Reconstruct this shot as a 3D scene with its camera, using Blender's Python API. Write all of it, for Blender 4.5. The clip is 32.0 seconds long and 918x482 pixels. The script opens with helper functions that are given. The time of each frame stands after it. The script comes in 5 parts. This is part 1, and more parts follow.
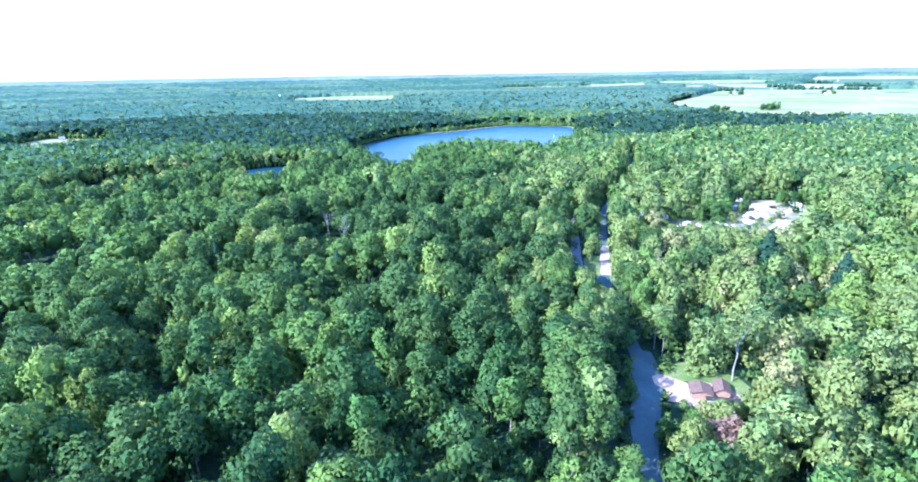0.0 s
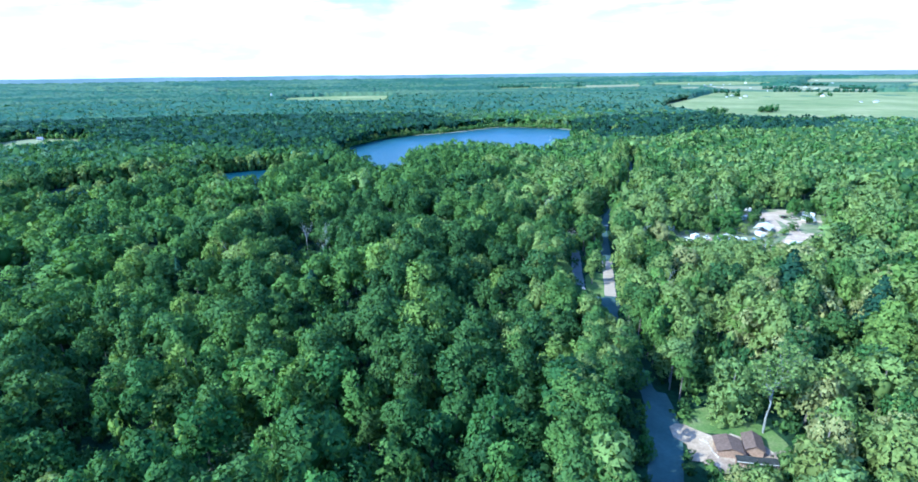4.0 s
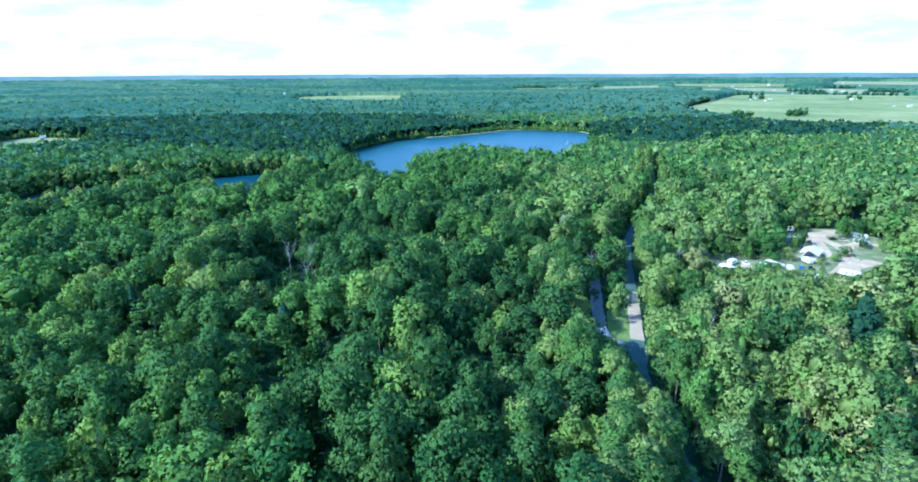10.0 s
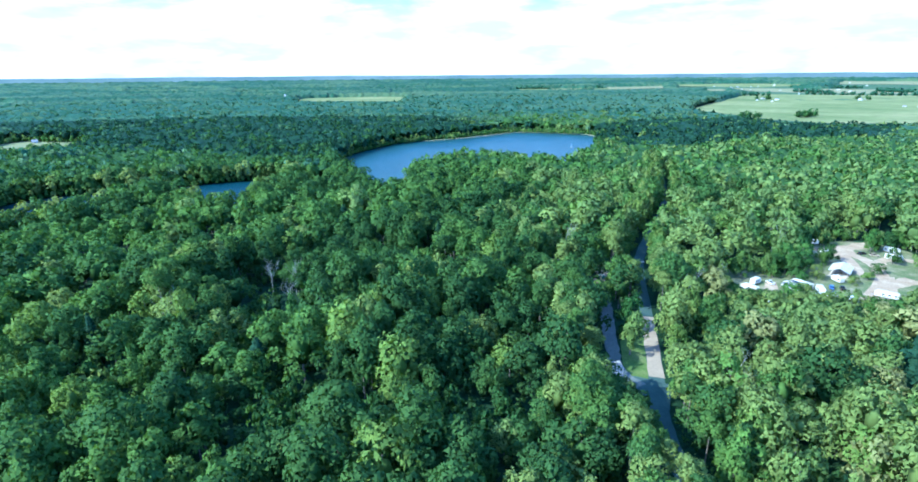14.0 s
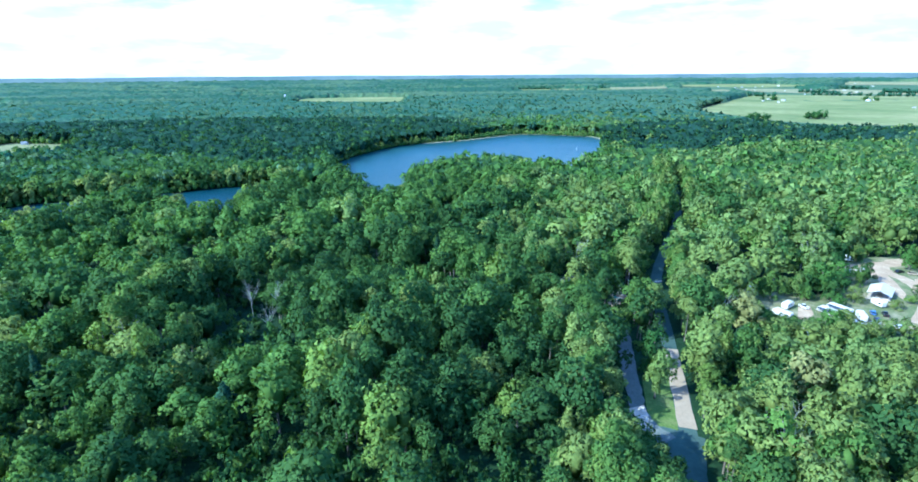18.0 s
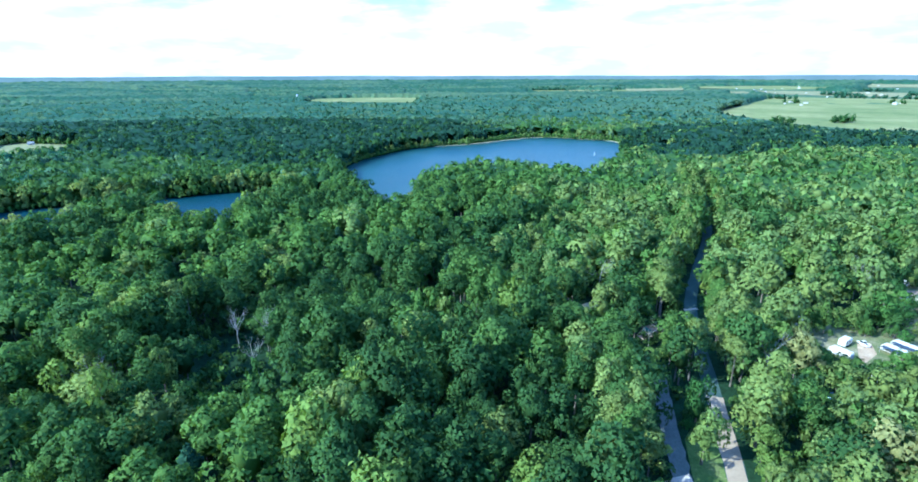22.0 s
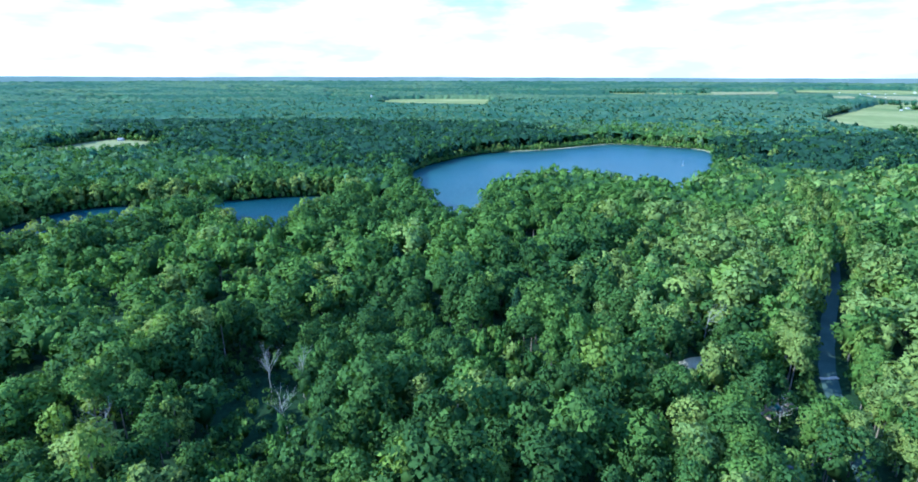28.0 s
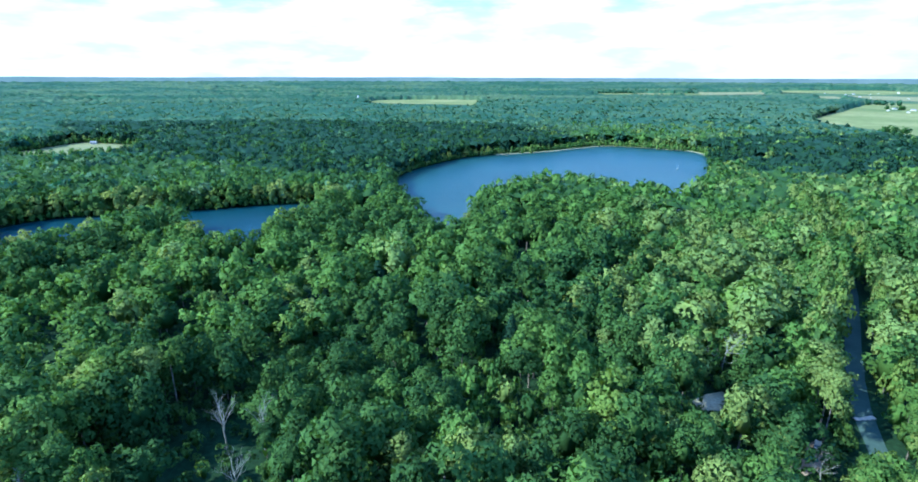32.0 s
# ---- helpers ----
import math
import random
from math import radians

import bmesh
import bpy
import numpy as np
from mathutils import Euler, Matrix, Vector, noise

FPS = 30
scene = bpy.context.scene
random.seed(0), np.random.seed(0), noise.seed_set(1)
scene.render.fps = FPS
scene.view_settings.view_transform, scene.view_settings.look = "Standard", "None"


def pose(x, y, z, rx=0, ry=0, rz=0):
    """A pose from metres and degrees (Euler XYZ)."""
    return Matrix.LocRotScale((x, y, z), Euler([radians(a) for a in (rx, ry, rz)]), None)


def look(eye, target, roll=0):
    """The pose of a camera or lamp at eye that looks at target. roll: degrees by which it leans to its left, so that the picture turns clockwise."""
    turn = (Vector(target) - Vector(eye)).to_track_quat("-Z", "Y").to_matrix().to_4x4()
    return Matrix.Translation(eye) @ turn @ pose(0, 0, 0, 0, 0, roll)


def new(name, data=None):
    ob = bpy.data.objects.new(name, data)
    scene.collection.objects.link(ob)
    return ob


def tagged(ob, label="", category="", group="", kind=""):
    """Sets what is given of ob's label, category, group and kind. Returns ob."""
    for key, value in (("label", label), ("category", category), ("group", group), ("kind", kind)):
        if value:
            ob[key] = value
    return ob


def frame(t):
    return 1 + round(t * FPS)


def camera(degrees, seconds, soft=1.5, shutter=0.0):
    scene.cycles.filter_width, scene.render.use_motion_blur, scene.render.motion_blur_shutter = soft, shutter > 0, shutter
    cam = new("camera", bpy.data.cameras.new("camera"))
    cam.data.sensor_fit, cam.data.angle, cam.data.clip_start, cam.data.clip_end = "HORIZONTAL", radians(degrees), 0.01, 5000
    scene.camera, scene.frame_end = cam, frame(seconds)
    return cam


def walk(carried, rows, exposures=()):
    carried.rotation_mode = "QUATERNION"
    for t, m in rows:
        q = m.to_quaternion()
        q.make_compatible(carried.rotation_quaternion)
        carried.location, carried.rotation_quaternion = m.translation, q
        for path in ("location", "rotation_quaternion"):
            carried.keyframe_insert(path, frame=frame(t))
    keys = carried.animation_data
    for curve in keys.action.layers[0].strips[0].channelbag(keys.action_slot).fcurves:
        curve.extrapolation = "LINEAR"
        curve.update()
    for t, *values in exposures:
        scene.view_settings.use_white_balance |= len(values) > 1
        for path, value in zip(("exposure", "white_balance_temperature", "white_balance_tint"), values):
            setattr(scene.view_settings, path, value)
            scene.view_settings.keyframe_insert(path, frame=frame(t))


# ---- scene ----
# ---- the camera and its way ----
cam = camera(83.04, 32.0, soft=1.75)
ROWS = [
    (0.0, 0.05, -0.01, 97.04, -0.00, -18.02, -0.93),
    (0.5, 0.22, 3.49, 97.01, -0.32, -17.99, -0.93),
    (1.0, 0.40, 6.91, 96.94, -0.55, -17.97, -0.89),
    (1.5, 0.66, 10.21, 96.84, -0.57, -17.97, -0.86),
    (2.0, 0.97, 13.48, 96.71, -0.54, -17.99, -0.75),
    (2.5, 1.32, 16.75, 96.59, -0.55, -18.00, -0.71),
    (4.5, 3.05, 29.27, 96.49, -0.62, -17.99, -0.59),
    (5.0, 3.52, 32.46, 96.46, -0.19, -18.01, -0.58),
    (5.5, 4.27, 35.64, 96.45, 0.49, -18.04, -0.49),
    (6.0, 4.94, 38.84, 96.45, 0.59, -18.04, -0.48),
    (6.5, 5.52, 42.02, 96.45, 0.67, -18.06, -0.45),
    (7.0, 6.06, 45.12, 96.46, 0.71, -18.05, -0.43),
    (7.5, 6.64, 48.16, 96.46, 0.78, -18.06, -0.36),
    (8.0, 7.21, 51.19, 96.46, 0.93, -18.07, -0.34),
    (8.5, 7.74, 54.22, 96.49, 0.96, -18.05, -0.29),
    (9.0, 8.10, 57.28, 96.51, 0.97, -18.03, -0.25),
    (9.5, 8.35, 60.39, 96.53, 1.00, -18.02, -0.26),
    (10.0, 8.58, 63.45, 96.54, 0.99, -18.00, -0.24),
    (10.5, 8.86, 66.47, 96.55, 1.07, -18.01, -0.23),
    (11.0, 9.17, 69.46, 96.59, 1.14, -18.01, -0.26),
    (11.5, 9.45, 72.38, 96.68, 1.15, -18.00, -0.29),
    (12.0, 9.78, 75.30, 96.79, 1.20, -17.99, -0.24),
    (12.5, 10.06, 78.18, 96.93, 1.23, -17.97, -0.30),
    (13.0, 10.25, 81.00, 97.06, 1.24, -17.92, -0.34),
    (13.5, 10.41, 83.81, 97.19, 1.28, -18.00, -0.34),
    (14.0, 10.62, 87.00, 97.32, 1.34, -17.91, -0.42),
    (14.5, 10.75, 90.23, 97.44, 1.36, -17.94, -0.46),
    (16.5, 10.68, 102.65, 97.70, 1.41, -17.94, -0.39),
    (17.0, 10.61, 105.76, 97.79, 1.44, -17.94, -0.38),
    (17.5, 10.60, 108.94, 97.88, 1.47, -17.92, -0.39),
    (18.0, 10.56, 112.14, 97.95, 1.51, -17.92, -0.37),
    (18.5, 10.46, 115.35, 98.00, 1.52, -17.92, -0.40),
    (19.0, 10.32, 118.60, 98.07, 1.53, -17.90, -0.36),
    (19.5, 10.29, 121.91, 98.19, 1.55, -17.88, -0.32),
    (20.0, 10.27, 125.19, 98.30, 1.53, -17.89, -0.31),
    (20.5, 10.21, 128.50, 98.41, 1.52, -17.87, -0.25),
    (21.0, 10.09, 131.79, 98.49, 2.41, -17.85, -0.26),
    (21.5, 9.94, 135.05, 98.56, 2.55, -17.86, -0.18),
    (22.0, 9.85, 138.42, 98.62, 2.85, -17.87, -0.14),
    (22.5, 9.83, 141.79, 98.66, 4.05, -17.85, -0.14),
    (23.0, 9.77, 145.14, 98.68, 4.25, -17.87, -0.17),
    (23.5, 9.50, 148.40, 98.68, 4.18, -17.86, -0.10),
    (24.0, 9.00, 151.57, 98.66, 5.74, -17.85, -0.09),
    (24.5, 8.44, 154.68, 98.63, 6.19, -17.86, 0.01),
    (25.0, 7.96, 157.79, 98.57, 9.51, -17.81, -0.01),
    (25.5, 7.55, 160.86, 98.50, 11.08, -17.82, 0.01),
    (27.5, 5.36, 172.49, 98.34, 10.74, -17.70, 0.08),
    (28.0, 4.75, 175.35, 98.32, 10.50, -17.72, 0.12),
    (28.5, 4.11, 178.31, 98.32, 10.29, -17.72, 0.21),
    (29.0, 3.48, 181.32, 98.32, 10.09, -17.68, 0.14),
    (29.5, 2.93, 184.38, 98.29, 9.90, -17.70, 0.16),
    (30.0, 2.49, 187.42, 98.28, 9.73, -17.70, 0.14),
    (30.5, 2.15, 190.47, 98.29, 9.65, -17.69, 0.14),
    (31.0, 1.82, 193.47, 98.35, 9.61, -17.68, 0.14),
    (31.5, 1.45, 196.36, 98.43, 9.46, -17.68, 0.14),
    (32.0, 1.11, 199.17, 98.53, 9.24, -17.69, 0.13),
]


def aimed(x, y, z, yaw, pitch, roll):
    a, p = radians(yaw), radians(pitch)
    ahead = Vector((-math.sin(a) * math.cos(p), math.cos(a) * math.cos(p), math.sin(p)))
    return look((x, y, z), Vector((x, y, z)) + 100 * ahead, roll)


EXPOSURES = [(0.0, 2.05, 4470, 33), (1.0, 1.77, 4430, 31), (2.5, 1.49, 4350, 21), (4.5, 1.27, 4250, 8), (6.0, 1.23, 4230, 6), (16.0, 1.21, 4350, 5), (26.0, 1.15, 4450, 5), (32.0, 1.1, 4510, 4)]
walk(cam, [(r[0], aimed(*r[1:])) for r in ROWS], EXPOSURES)

# ---- sky and sun ----
SUN_FROM = Vector((-0.90, -0.43, 0.72)).normalized()
SUN_HIGH = math.asin(SUN_FROM.z)
sun = new("sun", bpy.data.lights.new("sun", "SUN"))
sun.data.energy, sun.data.angle, sun.data.color = 4.8, radians(0.55), (1.0, 0.90, 0.62)
sun.matrix_basis = look(SUN_FROM * 900, (0, 0, 0))

world = bpy.data.worlds.new("sky")
scene.world = world
world.use_nodes = True
W = world.node_tree
W.nodes.clear()


def link(tree, a, b):
    tree.links.new(a, b)


def node(tree, kind, **values):
    n = tree.nodes.new(kind)
    for key, value in values.items():
        if key in n.inputs:
            n.inputs[key].default_value = value
    return n


def ramp(tree, stops):
    n = tree.nodes.new("ShaderNodeValToRGB")
    e = n.color_ramp.elements
    while len(e) < len(stops):
        e.new(0.5)
    for k, (p, c) in enumerate(stops):
        e[k].position, e[k].color = p, (*c, 1)
    return n


def mixed(tree, fac, a, b, blend="MIX"):
    """A colour mix; fac, a and b are sockets or values."""
    n = tree.nodes.new("ShaderNodeMix")
    n.data_type, n.blend_type = "RGBA", blend
    for sock, v in ((n.inputs[0], fac), (n.inputs[6], a), (n.inputs[7], b)):
        if hasattr(v, "is_linked"):
            tree.links.new(v, sock)
        elif isinstance(v, (int, float)):
            sock.default_value = v
        else:
            sock.default_value = (*v, 1)
    return n.outputs[2]


sky = W.nodes.new("ShaderNodeTexSky")
sky.sky_type, sky.sun_disc = "NISHITA", False
sky.sun_elevation, sky.sun_rotation = SUN_HIGH, math.atan2(SUN_FROM.x, SUN_FROM.y)
sky.air_density, sky.dust_density, sky.ozone_density = 1.0, 0.6, 1.6
sky_level = mixed(W, 1.0, sky.outputs[0], (0.068, 0.118, 0.168), "MULTIPLY")
# broken cloud: a bank that thickens to the horizon, puffs above it
place = W.nodes.new("ShaderNodeTexCoord")
stretch = node(W, "ShaderNodeMapping", Scale=(1.0, 1.0, 4.2))
link(W, place.outputs["Generated"], stretch.inputs[0])
puffs = node(W, "ShaderNodeTexNoise", Scale=6.5, Detail=9.0, Roughness=0.55)
link(W, stretch.outputs[0], puffs.inputs["Vector"])
axes = W.nodes.new("ShaderNodeSeparateXYZ")
link(W, place.outputs["Generated"], axes.inputs[0])
height = node(W, "ShaderNodeMapRange")
for k, v in ((1, 0.078), (2, 0.205), (3, 0.36), (4, -0.26)):
    height.inputs[k].default_value = v
link(W, axes.outputs[2], height.inputs[0])
total = W.nodes.new("ShaderNodeMath")
total.operation = "ADD"
link(W, puffs.outputs[0], total.inputs[0])
link(W, height.outputs[0], total.inputs[1])
cover = ramp(W, [(0.38, (0.26, 0.26, 0.26)), (0.68, (1, 1, 1))])
link(W, total.outputs[0], cover.inputs[0])
cloud_tone = ramp(W, [(0.38, (0.39, 0.41, 0.44)), (0.58, (0.57, 0.56, 0.56))])
link(W, puffs.outputs[0], cloud_tone.inputs[0])
sky_sum = mixed(W, cover.outputs[0], sky_level, cloud_tone.outputs[0])
bg = node(W, "ShaderNodeBackground", Strength=1.42)
link(W, sky_sum, bg.inputs[0])
out = W.nodes.new("ShaderNodeOutputWorld")
link(W, bg.outputs[0], out.inputs[0])


# ---- materials ----
def fresh(name):
    m = bpy.data.materials.new(name)
    m.use_nodes = True
    t = m.node_tree
    t.nodes.clear()
    o = t.nodes.new("ShaderNodeOutputMaterial")
    return m, t, o


def leaf_material(name, dark, light, glow):
    """Leaves: every spray of a crown its own green, patches of it over the crown, some light let through."""
    m, t, o = fresh(name)
    geo, info = t.nodes.new("ShaderNodeNewGeometry"), t.nodes.new("ShaderNodeObjectInfo")
    leafy = mixed(t, geo.outputs["Random Per Island"], [1.05 * c for c in dark], [1.14 * c for c in light])
    patch = node(t, "ShaderNodeTexNoise", Scale=0.07, Detail=4.0, Roughness=0.65)
    link(t, geo.outputs["Position"], patch.inputs["Vector"])
    hue = t.nodes.new("ShaderNodeHueSaturation")
    r1 = node(t, "ShaderNodeMapRange")
    for k, v in ((1, 0.3), (2, 0.7), (3, 0.80), (4, 1.22)):
        r1.inputs[k].default_value = v
    link(t, patch.outputs[0], r1.inputs[0])
    r2 = node(t, "ShaderNodeMapRange")
    for k, v in ((1, 0.0), (2, 1.0), (3, 0.485), (4, 0.515)):
        r2.inputs[k].default_value = v
    link(t, info.outputs["Random"], r2.inputs[0])
    link(t, r2.outputs[0], hue.inputs["Hue"])
    link(t, r1.outputs[0], hue.inputs["Value"])
    link(t, leafy, hue.inputs["Color"])
    d = node(t, "ShaderNodeBsdfPrincipled", Roughness=0.7)
    d.inputs["Specular IOR Level"].default_value = 0.06
    link(t, hue.outputs[0], d.inputs["Base Color"])
    tr = t.nodes.new("ShaderNodeBsdfTranslucent")
    through_leaf = mixed(t, 1.0, hue.outputs[0], glow, "MULTIPLY")
    link(t, through_leaf, tr.inputs[0])
    mix = node(t, "ShaderNodeMixShader", Fac=0.30)
    link(t, d.outputs[0], mix.inputs[1])
    link(t, tr.outputs[0], mix.inputs[2])
    link(t, mix.outputs[0], o.inputs[0])
    return m


def surface(name, stops, scale, rough=0.85, fine=0.0, bump=0.0, metal=0.0, spec=0.15, detail=6.0):
    """A worn surface: a colour ramp over noise in metres, finer grain over it, fine relief."""
    m, t, o = fresh(name)
    geo = t.nodes.new("ShaderNodeNewGeometry")
    n1 = node(t, "ShaderNodeTexNoise", Scale=scale, Detail=detail, Roughness=0.65)
    link(t, geo.outputs["Position"], n1.inputs["Vector"])
    r = ramp(t, stops)
    link(t, n1.outputs[0], r.inputs[0])
    n2 = node(t, "ShaderNodeTexNoise", Scale=scale * 11, Detail=3.0)
    link(t, geo.outputs["Position"], n2.inputs["Vector"])
    g = ramp(t, [(0.3, (1 - fine,) * 3), (0.7, (1 + fine,) * 3)])
    link(t, n2.outputs[0], g.inputs[0])
    c = mixed(t, 1.0, r.outputs[0], g.outputs[0], "MULTIPLY")
    p = node(t, "ShaderNodeBsdfPrincipled", Roughness=rough, Metallic=metal)
    p.inputs["Specular IOR Level"].default_value = spec
    link(t, c, p.inputs["Base Color"])
    if bump:
        b = node(t, "ShaderNodeBump", Strength=0.7, Distance=bump)
        link(t, n2.outputs[0], b.inputs["Height"])
        link(t, b.outputs[0], p.inputs["Normal"])
    link(t, p.outputs[0], o.inputs[0])
    return m


LEAVES = [
    leaf_material("leaf_oak", (0.046, 0.094, 0.024), (0.071, 0.131, 0.032), (1.25, 1.25, 0.6)),
    leaf_material("leaf_maple", (0.068, 0.130, 0.028), (0.105, 0.180, 0.037), (1.25, 1.25, 0.6)),
    leaf_material("leaf_hickory", (0.126, 0.178, 0.046), (0.190, 0.242, 0.060), (1.25, 1.25, 0.6)),
    leaf_material("leaf_ash", (0.120, 0.180, 0.051), (0.182, 0.245, 0.067), (1.25, 1.25, 0.6)),
    leaf_material("leaf_walnut", (0.033, 0.071, 0.021), (0.052, 0.102, 0.028), (1.25, 1.25, 0.6)),
    leaf_material("leaf_poplar", (0.106, 0.168, 0.034), (0.160, 0.232, 0.046), (1.2, 1.25, 0.5)),
    leaf_material("leaf_pale", (0.196, 0.212, 0.072), (0.296, 0.298, 0.104), (1.2, 1.2, 0.6)),
    # pine needles, kept dark enough to paint the cloud shade too
    leaf_material("needle_pine", (0.020, 0.049, 0.027), (0.031, 0.068, 0.035), (1.0, 1.2, 0.7)),
]
# greens of the far woods with blue haze mixed into their colour
HAZE_LEAVES = [leaf_material("haze_leaf_dark", (0.040, 0.094, 0.054), (0.055, 0.120, 0.067), (1, 1.2, 0.8)), leaf_material("far_leaf", (0.064, 0.122, 0.064), (0.083, 0.151, 0.077), (1, 1.2, 0.8)),
              leaf_material("haze_leaf_light", (0.094, 0.152, 0.070), (0.122, 0.184, 0.088), (1, 1.2, 0.8))]
RUSSET = leaf_material("leaf_russet", (0.190, 0.122, 0.080), (0.310, 0.205, 0.140), (1.2, 1.0, 0.8))
BARK = surface("bark", [(0.3, (0.10, 0.085, 0.07)), (0.7, (0.23, 0.20, 0.17))], 0.9, 0.95, 0.3)
DEAD_WOOD = surface("dead_wood", [(0.3, (0.185, 0.185, 0.16)), (0.7, (0.32, 0.315, 0.275))], 0.8, 0.9, 0.2)
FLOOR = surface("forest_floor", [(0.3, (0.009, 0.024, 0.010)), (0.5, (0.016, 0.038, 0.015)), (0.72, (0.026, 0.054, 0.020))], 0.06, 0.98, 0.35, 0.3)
GRASS = surface("mown_grass", [(0.28, (0.072, 0.122, 0.026)), (0.5, (0.112, 0.160, 0.038)), (0.75, (0.190, 0.200, 0.080))], 0.16, 0.95, 0.25, 0.08)
# sunlight put into this road colour, blue shade into the asphalt below
SUNLIT_ROAD = surface("sunlit_tan_road", [(0.3, (0.290, 0.222, 0.152)), (0.7, (0.410, 0.325, 0.232))], 0.12, 0.92, 0.08)
SHADED_ASPHALT = surface("shaded_asphalt", [(0.3, (0.046, 0.076, 0.068)), (0.7, (0.078, 0.116, 0.101))], 0.09, 0.92, 0.08)
GRAVEL = surface("gravel", [(0.3, (0.40, 0.345, 0.28)), (0.7, (0.57, 0.50, 0.41))], 0.22, 0.97, 0.2, 0.02)
YARD_EARTH = surface("reddish_yard_earth", [(0.3, (0.20, 0.135, 0.085)), (0.5, (0.30, 0.22, 0.15)), (0.7, (0.44, 0.36, 0.26))], 0.35, 0.97, 0.25, 0.02)
PINK_GRAVEL = surface("reddish_gravel", [(0.3, (0.30, 0.212, 0.130)), (0.5, (0.37, 0.272, 0.172)), (0.7, (0.48, 0.372, 0.245))], 0.16, 0.97, 0.2, 0.02)
CROP = surface("green_crop", [(0.32, (0.122, 0.152, 0.050)), (0.5, (0.182, 0.200, 0.070)), (0.64, (0.255, 0.246, 0.102))], 0.0042, 0.95, 0.12, spec=0.05)
DRY_CROP = surface("ripening_crop", [(0.32, (0.170, 0.176, 0.078)), (0.5, (0.220, 0.212, 0.102)), (0.64, (0.280, 0.250, 0.130))], 0.005, 0.95, 0.12, spec=0.05)
ROUGH = surface("rough_meadow", [(0.3, (0.045, 0.090, 0.036)), (0.7, (0.085, 0.130, 0.052))], 0.01, 0.95, 0.2)
STUBBLE = surface("pale_hay", [(0.3, (0.13, 0.155, 0.06)), (0.7, (0.23, 0.225, 0.10))], 0.012, 0.95, 0.15)
WORN = surface("worn_grass", [(0.3, (0.085, 0.125, 0.040)), (0.5, (0.155, 0.165, 0.072)), (0.7, (0.29, 0.25, 0.155))], 0.13, 0.95, 0.25, 0.06)
# gravel darkened and cooled, with the lane's shade put into its colour
SHADED_GRAVEL = surface("shaded_gravel", [(0.3, (0.110, 0.128, 0.118)), (0.7, (0.175, 0.192, 0.174))], 0.15, 0.95, 0.15, 0.01)
SAND = surface("shore_sand", [(0.3, (0.30, 0.27, 0.18)), (0.7, (0.46, 0.42, 0.30))], 0.1, 0.95, 0.2)


def water_material(name, deep, clear):
    m, t, o = fresh(name)
    geo = t.nodes.new("ShaderNodeNewGeometry")
    n1 = node(t, "ShaderNodeTexNoise", Scale=0.9, Detail=6.0, Roughness=0.6)
    link(t, geo.outputs["Position"], n1.inputs["Vector"])
    n2 = node(t, "ShaderNodeTexNoise", Scale=0.012, Detail=3.0)
    link(t, geo.outputs["Position"], n2.inputs["Vector"])
    r = ramp(t, [(0.35, deep), (0.65, clear)])
    link(t, n2.outputs[0], r.inputs[0])
    p = node(t, "ShaderNodeBsdfPrincipled", Roughness=0.28, IOR=1.33)
    p.inputs["Specular IOR Level"].default_value = 0.36
    link(t, r.outputs[0], p.inputs["Base Color"])
    b = node(t, "ShaderNodeBump", Strength=1.0, Distance=0.6)
    link(t, n1.outputs[0], b.inputs["Height"])
    link(t, b.outputs[0], p.inputs["Normal"])
    link(t, p.outputs[0], o.inputs[0])
    return m


WATER = water_material("lake_water", (0.013, 0.050, 0.054), (0.022, 0.068, 0.070))
# duller copy of the lake water, tree reflections put into its colour
TREE_TINTED_WATER = water_material("tree_tinted_water", (0.008, 0.034, 0.048), (0.014, 0.048, 0.064))


# ---- helpers for meshes ----
def mesh_of(name, verts, faces, materials, index=None, smooth=False, normals=None):
    """A mesh from arrays: faces is a list of integer arrays, each of one corner count."""
    me = bpy.data.meshes.new(name)
    verts = np.asarray(verts, np.float32)
    faces = [np.asarray(f, np.int32) for f in faces if len(f)]
    loops = np.concatenate([f.ravel() for f in faces])
    counts = np.concatenate([np.full(len(f), f.shape[1], np.int32) for f in faces])
    me.vertices.add(len(verts))
    me.vertices.foreach_set("co", verts.ravel())
    me.loops.add(len(loops))
    me.loops.foreach_set("vertex_index", loops)
    me.polygons.add(len(counts))
    me.polygons.foreach_set("loop_start", np.concatenate([[0], np.cumsum(counts)[:-1]]).astype(np.int32))
    me.polygons.foreach_set("loop_total", counts)
    for m in materials:
        me.materials.append(m)
    if index is not None:
        me.polygons.foreach_set("material_index", np.asarray(index, np.int32))
    me.update(calc_edges=True)
    if smooth:
        me.polygons.foreach_set("use_smooth", np.ones(len(counts), bool))
    if normals is not None:
        soft_normals = me.attributes.new("custom_normal", "FLOAT_VECTOR", "POINT")
        soft_normals.data.foreach_set("vector", np.asarray(normals, np.float32).ravel())
        me.update()
    return me


def part(name, bm, material, parent, label=""):
    """One mesh object out of a bmesh, under a thing or a part (or alone, with parent None)."""
    me = bpy.data.meshes.new(name)
    bm.to_mesh(me)
    bm.free()
    me.materials.append(material)
    ob = new(name, me)
    if parent is not None:
        ob.parent = parent
    return tagged(ob, label)


